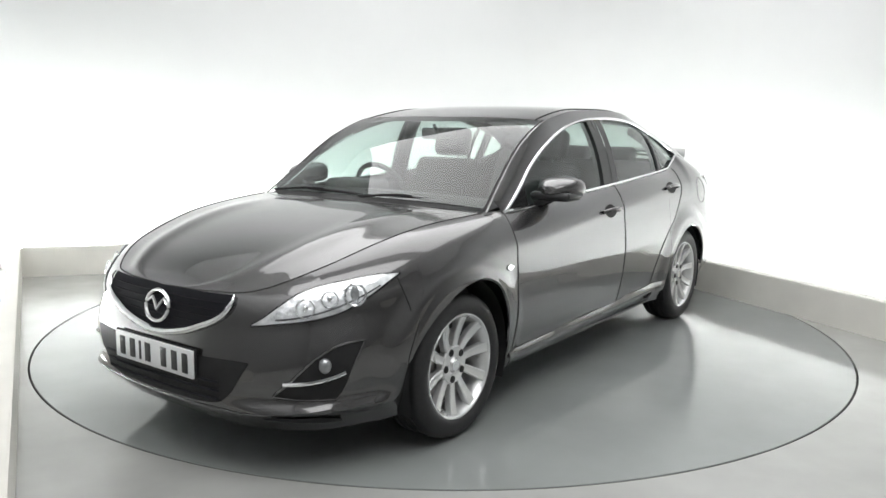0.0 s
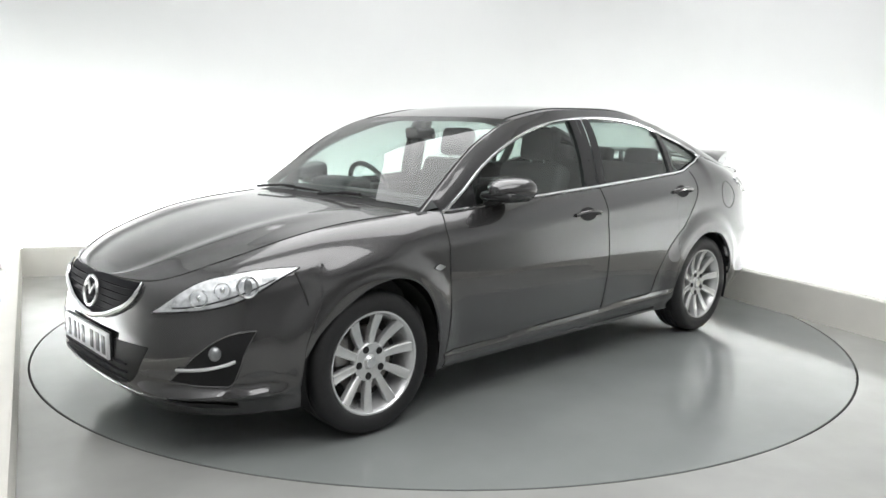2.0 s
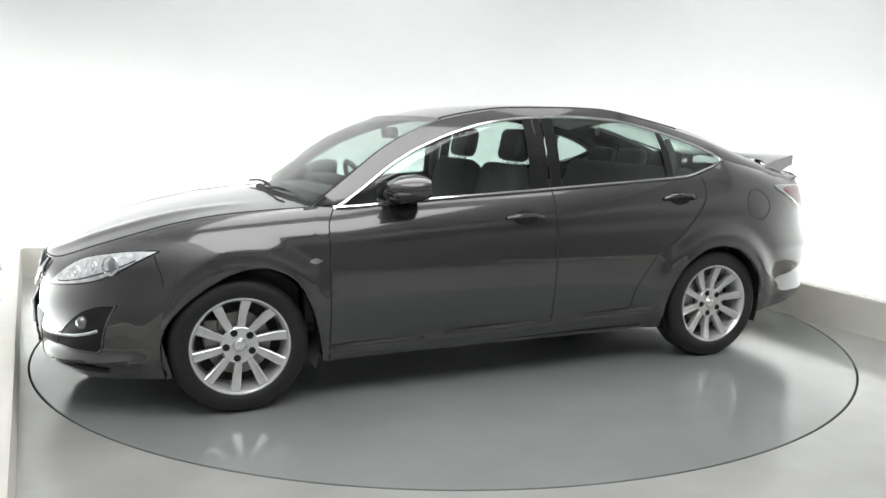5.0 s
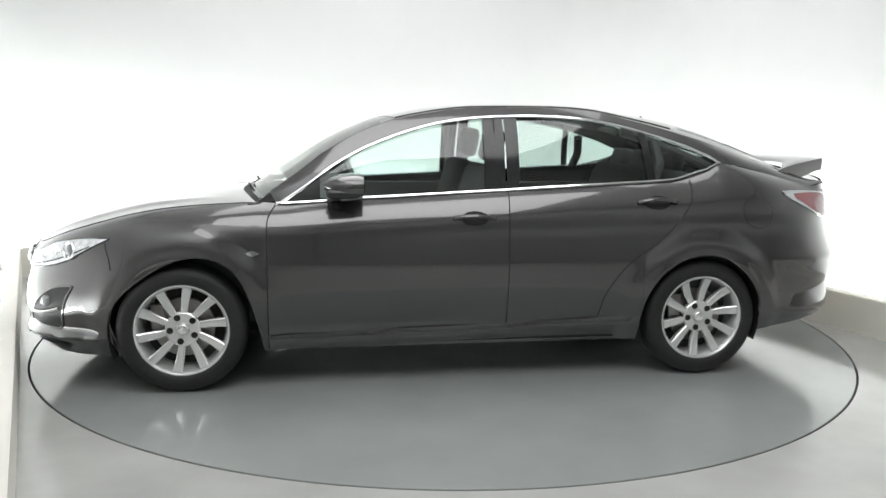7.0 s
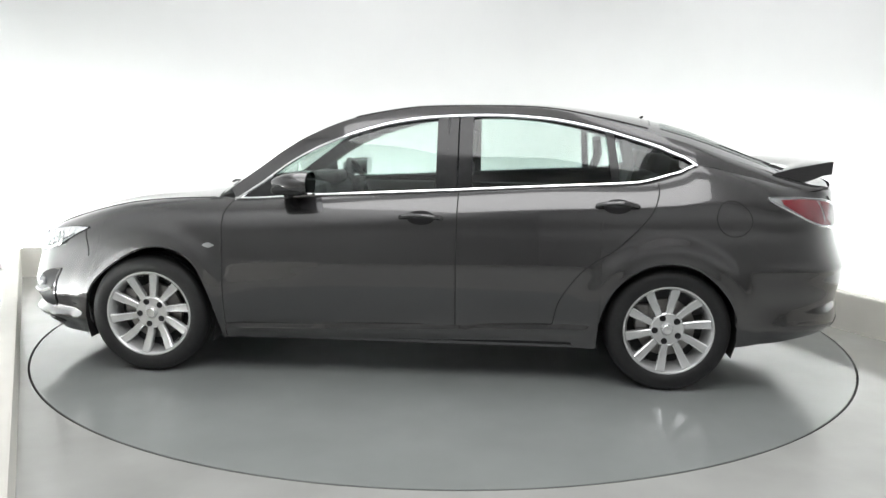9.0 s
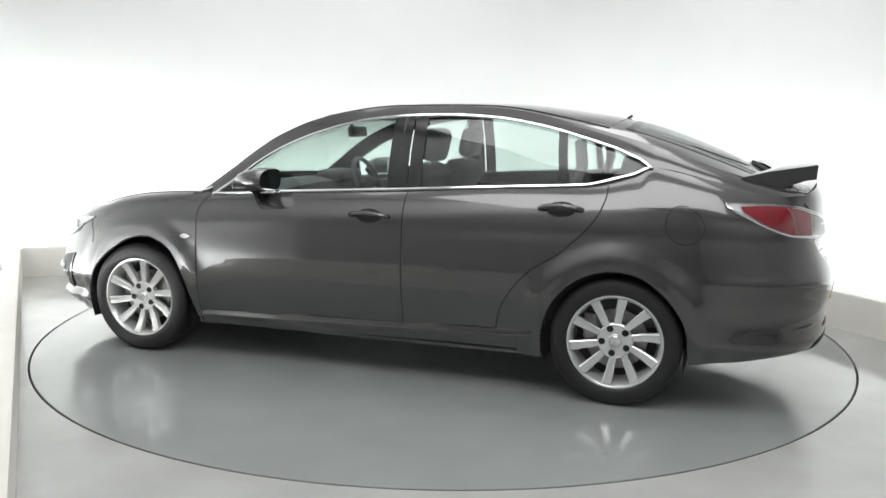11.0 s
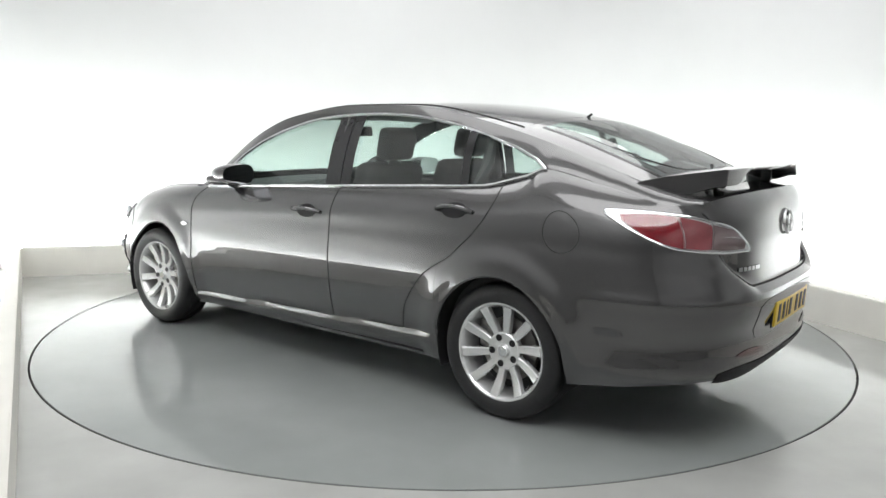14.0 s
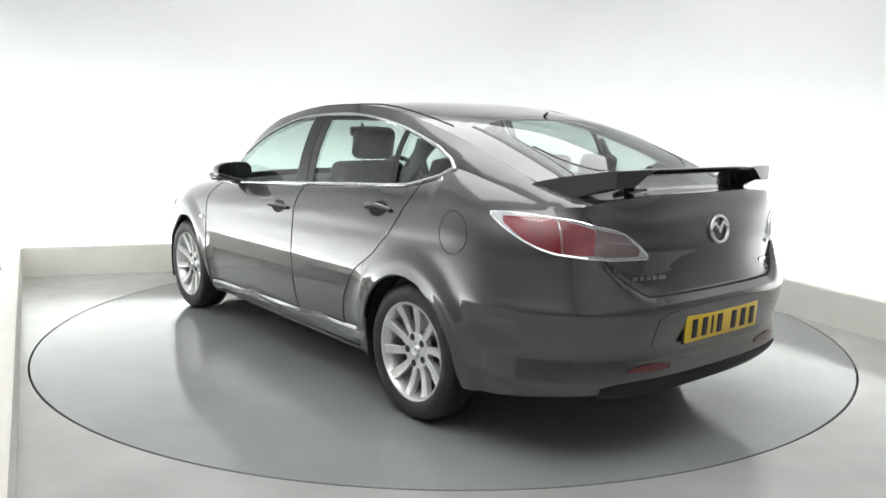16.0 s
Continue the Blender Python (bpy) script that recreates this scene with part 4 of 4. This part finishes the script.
def build_wheels(car):
    """One wheel with tyre, rim, spokes, disc; its outer face towards +y."""
    wheel = new("wheel")
    R = 0.3175
    tyre = [(0.218, 0.078), (0.226, 0.094), (0.246, 0.104), (0.274, 0.107), (0.295, 0.100), (0.308, 0.088), (0.3155, 0.070), (R, 0.045)]
    for g in (0.040, 0.0, -0.040):
        tyre += [(R, g + 0.006), (R - 0.007, g + 0.004), (R - 0.007, g - 0.004), (R, g - 0.006)]
    tyre += [(R, -0.045), (0.3155, -0.070), (0.308, -0.088), (0.295, -0.100), (0.265, -0.106), (0.222, -0.094), (0.205, -0.08)]
    part("tyre", lathe(tyre, 72), RUBBER, wheel, "black tyre with grooved tread")
    rim = [(0.226, 0.093), (0.230, 0.096), (0.2285, 0.099), (0.222, 0.098), (0.217, 0.092), (0.211, 0.080), (0.205, 0.060), (0.194, 0.0), (0.196, -0.09)]
    part("rim", lathe(rim, 72), ALLOY, wheel, "silver alloy rim")
    # ten swept spokes
    bm = bmesh.new()
    for k in range(10):
        a0 = 2 * math.pi * k / 10 + radians(21)
        rows = []
        for i in range(8):
            f = i / 7
            r = 0.040 + 0.174 * f
            a = a0 + 0.02 + 0.07 * f
            w = 0.0150 + 0.0085 * f
            y = 0.062 + 0.030 * f - 0.010 * math.sin(math.pi * f)
            c, s = math.cos(a), math.sin(a)
            ax = Vector((c, 0, s))
            tg = Vector((-s, 0, c))
            p = ax * r
            rows.append([p + tg * t * w + Vector((0, y + d, 0)) for t, d in ((-1, -0.030), (-1, -0.004), (-0.75, 0.0), (0, -0.003), (0.75, 0.0), (1, -0.004), (1, -0.030))])
        grid([[tuple(q) for q in r] for r in rows], bm)
    part("spokes", bm, ALLOY, wheel, "ten swept silver spokes")
    part("hub", lathe([(0.0005, 0.072), (0.026, 0.071), (0.030, 0.066), (0.034, 0.060), (0.080, 0.064), (0.087, 0.058), (0.087, 0.03)], 40), ALLOY, wheel)
    cap = part("centre_cap", lathe([(0.0005, 0.0745), (0.022, 0.0735), (0.0255, 0.070)], 32), CHROME, wheel)
    bolt = None
    for k in range(5):
        a = 2 * math.pi * k / 5 + radians(66)
        m = Matrix.Translation((0.063 * math.cos(a), 0, 0.063 * math.sin(a)))
        if bolt is None:
            bolt = part("wheel_bolt", lathe([(0.0005, 0.066), (0.007, 0.066), (0.008, 0.0645), (0.0150, 0.0665), (0.0165, 0.064)], 16), BLACK, wheel, "dark bolt recess")
            bolt.matrix_local = m
        else:
            b = bpy.data.objects.new("wheel_bolt", bolt.data)
            scene.collection.objects.link(b)
            b.parent, b.matrix_local = wheel, m
    part("brake_disc", lathe([(0.06, 0.012), (0.148, 0.012), (0.150, 0.008), (0.150, -0.010), (0.06, -0.010)], 48), STEEL, wheel, "grey steel brake disc")
    # added dark disc, stands for the shade inside the wheel behind the spokes
    bm2 = lathe([(0.0005, -0.02), (0.204, -0.02)], 40)
    part("wheel_shade_disc", bm2, PIT, wheel)
    part("caliper", rounded(0.125, -0.002, 0.055, 0.07, 0.06, 0.13, 0, 0.012), STEEL, wheel)
    first = True
    for x in (AXLE, -AXLE):
        for side in (1, -1):
            m = pose(x, side * 0.778, WHEEL_Z, 0, 0, 0 if side > 0 else 180)
            w = wheel if first else copy_thing(wheel, m)
            w.parent = car
            w.matrix_basis = m
            first = False


car = build_car()

# ---- things that move ----
AXIS = (-0.132, -0.304)      # the turntable's axis in the car's own plan
TURN = [(0.0, 234.0), (0.25, 233.4), (0.5, 232.25), (1.0, 229.5), (1.5, 226.25), (2.0, 222.9), (2.5, 219.5), (3.0, 216.1), (3.5, 212.7), (4.0, 209.3), (5.5, 199.2), (7.0, 189.2), (8.0, 182.45),
        (9.0, 175.8), (10.5, 165.75), (12.0, 155.75), (12.5, 152.4), (13.5, 145.7), (14.5, 138.95), (15.5, 132.1), (16.0, 128.6)]


def motions():
    walk(car, [(t, pose(0, 0, 0, 0, 0, a) @ pose(-AXIS[0], -AXIS[1], 0)) for t, a in TURN])
    walk(disc, [(t, pose(-0.003, 0.130, 0, 0, 0, a)) for t, a in TURN])


motions()
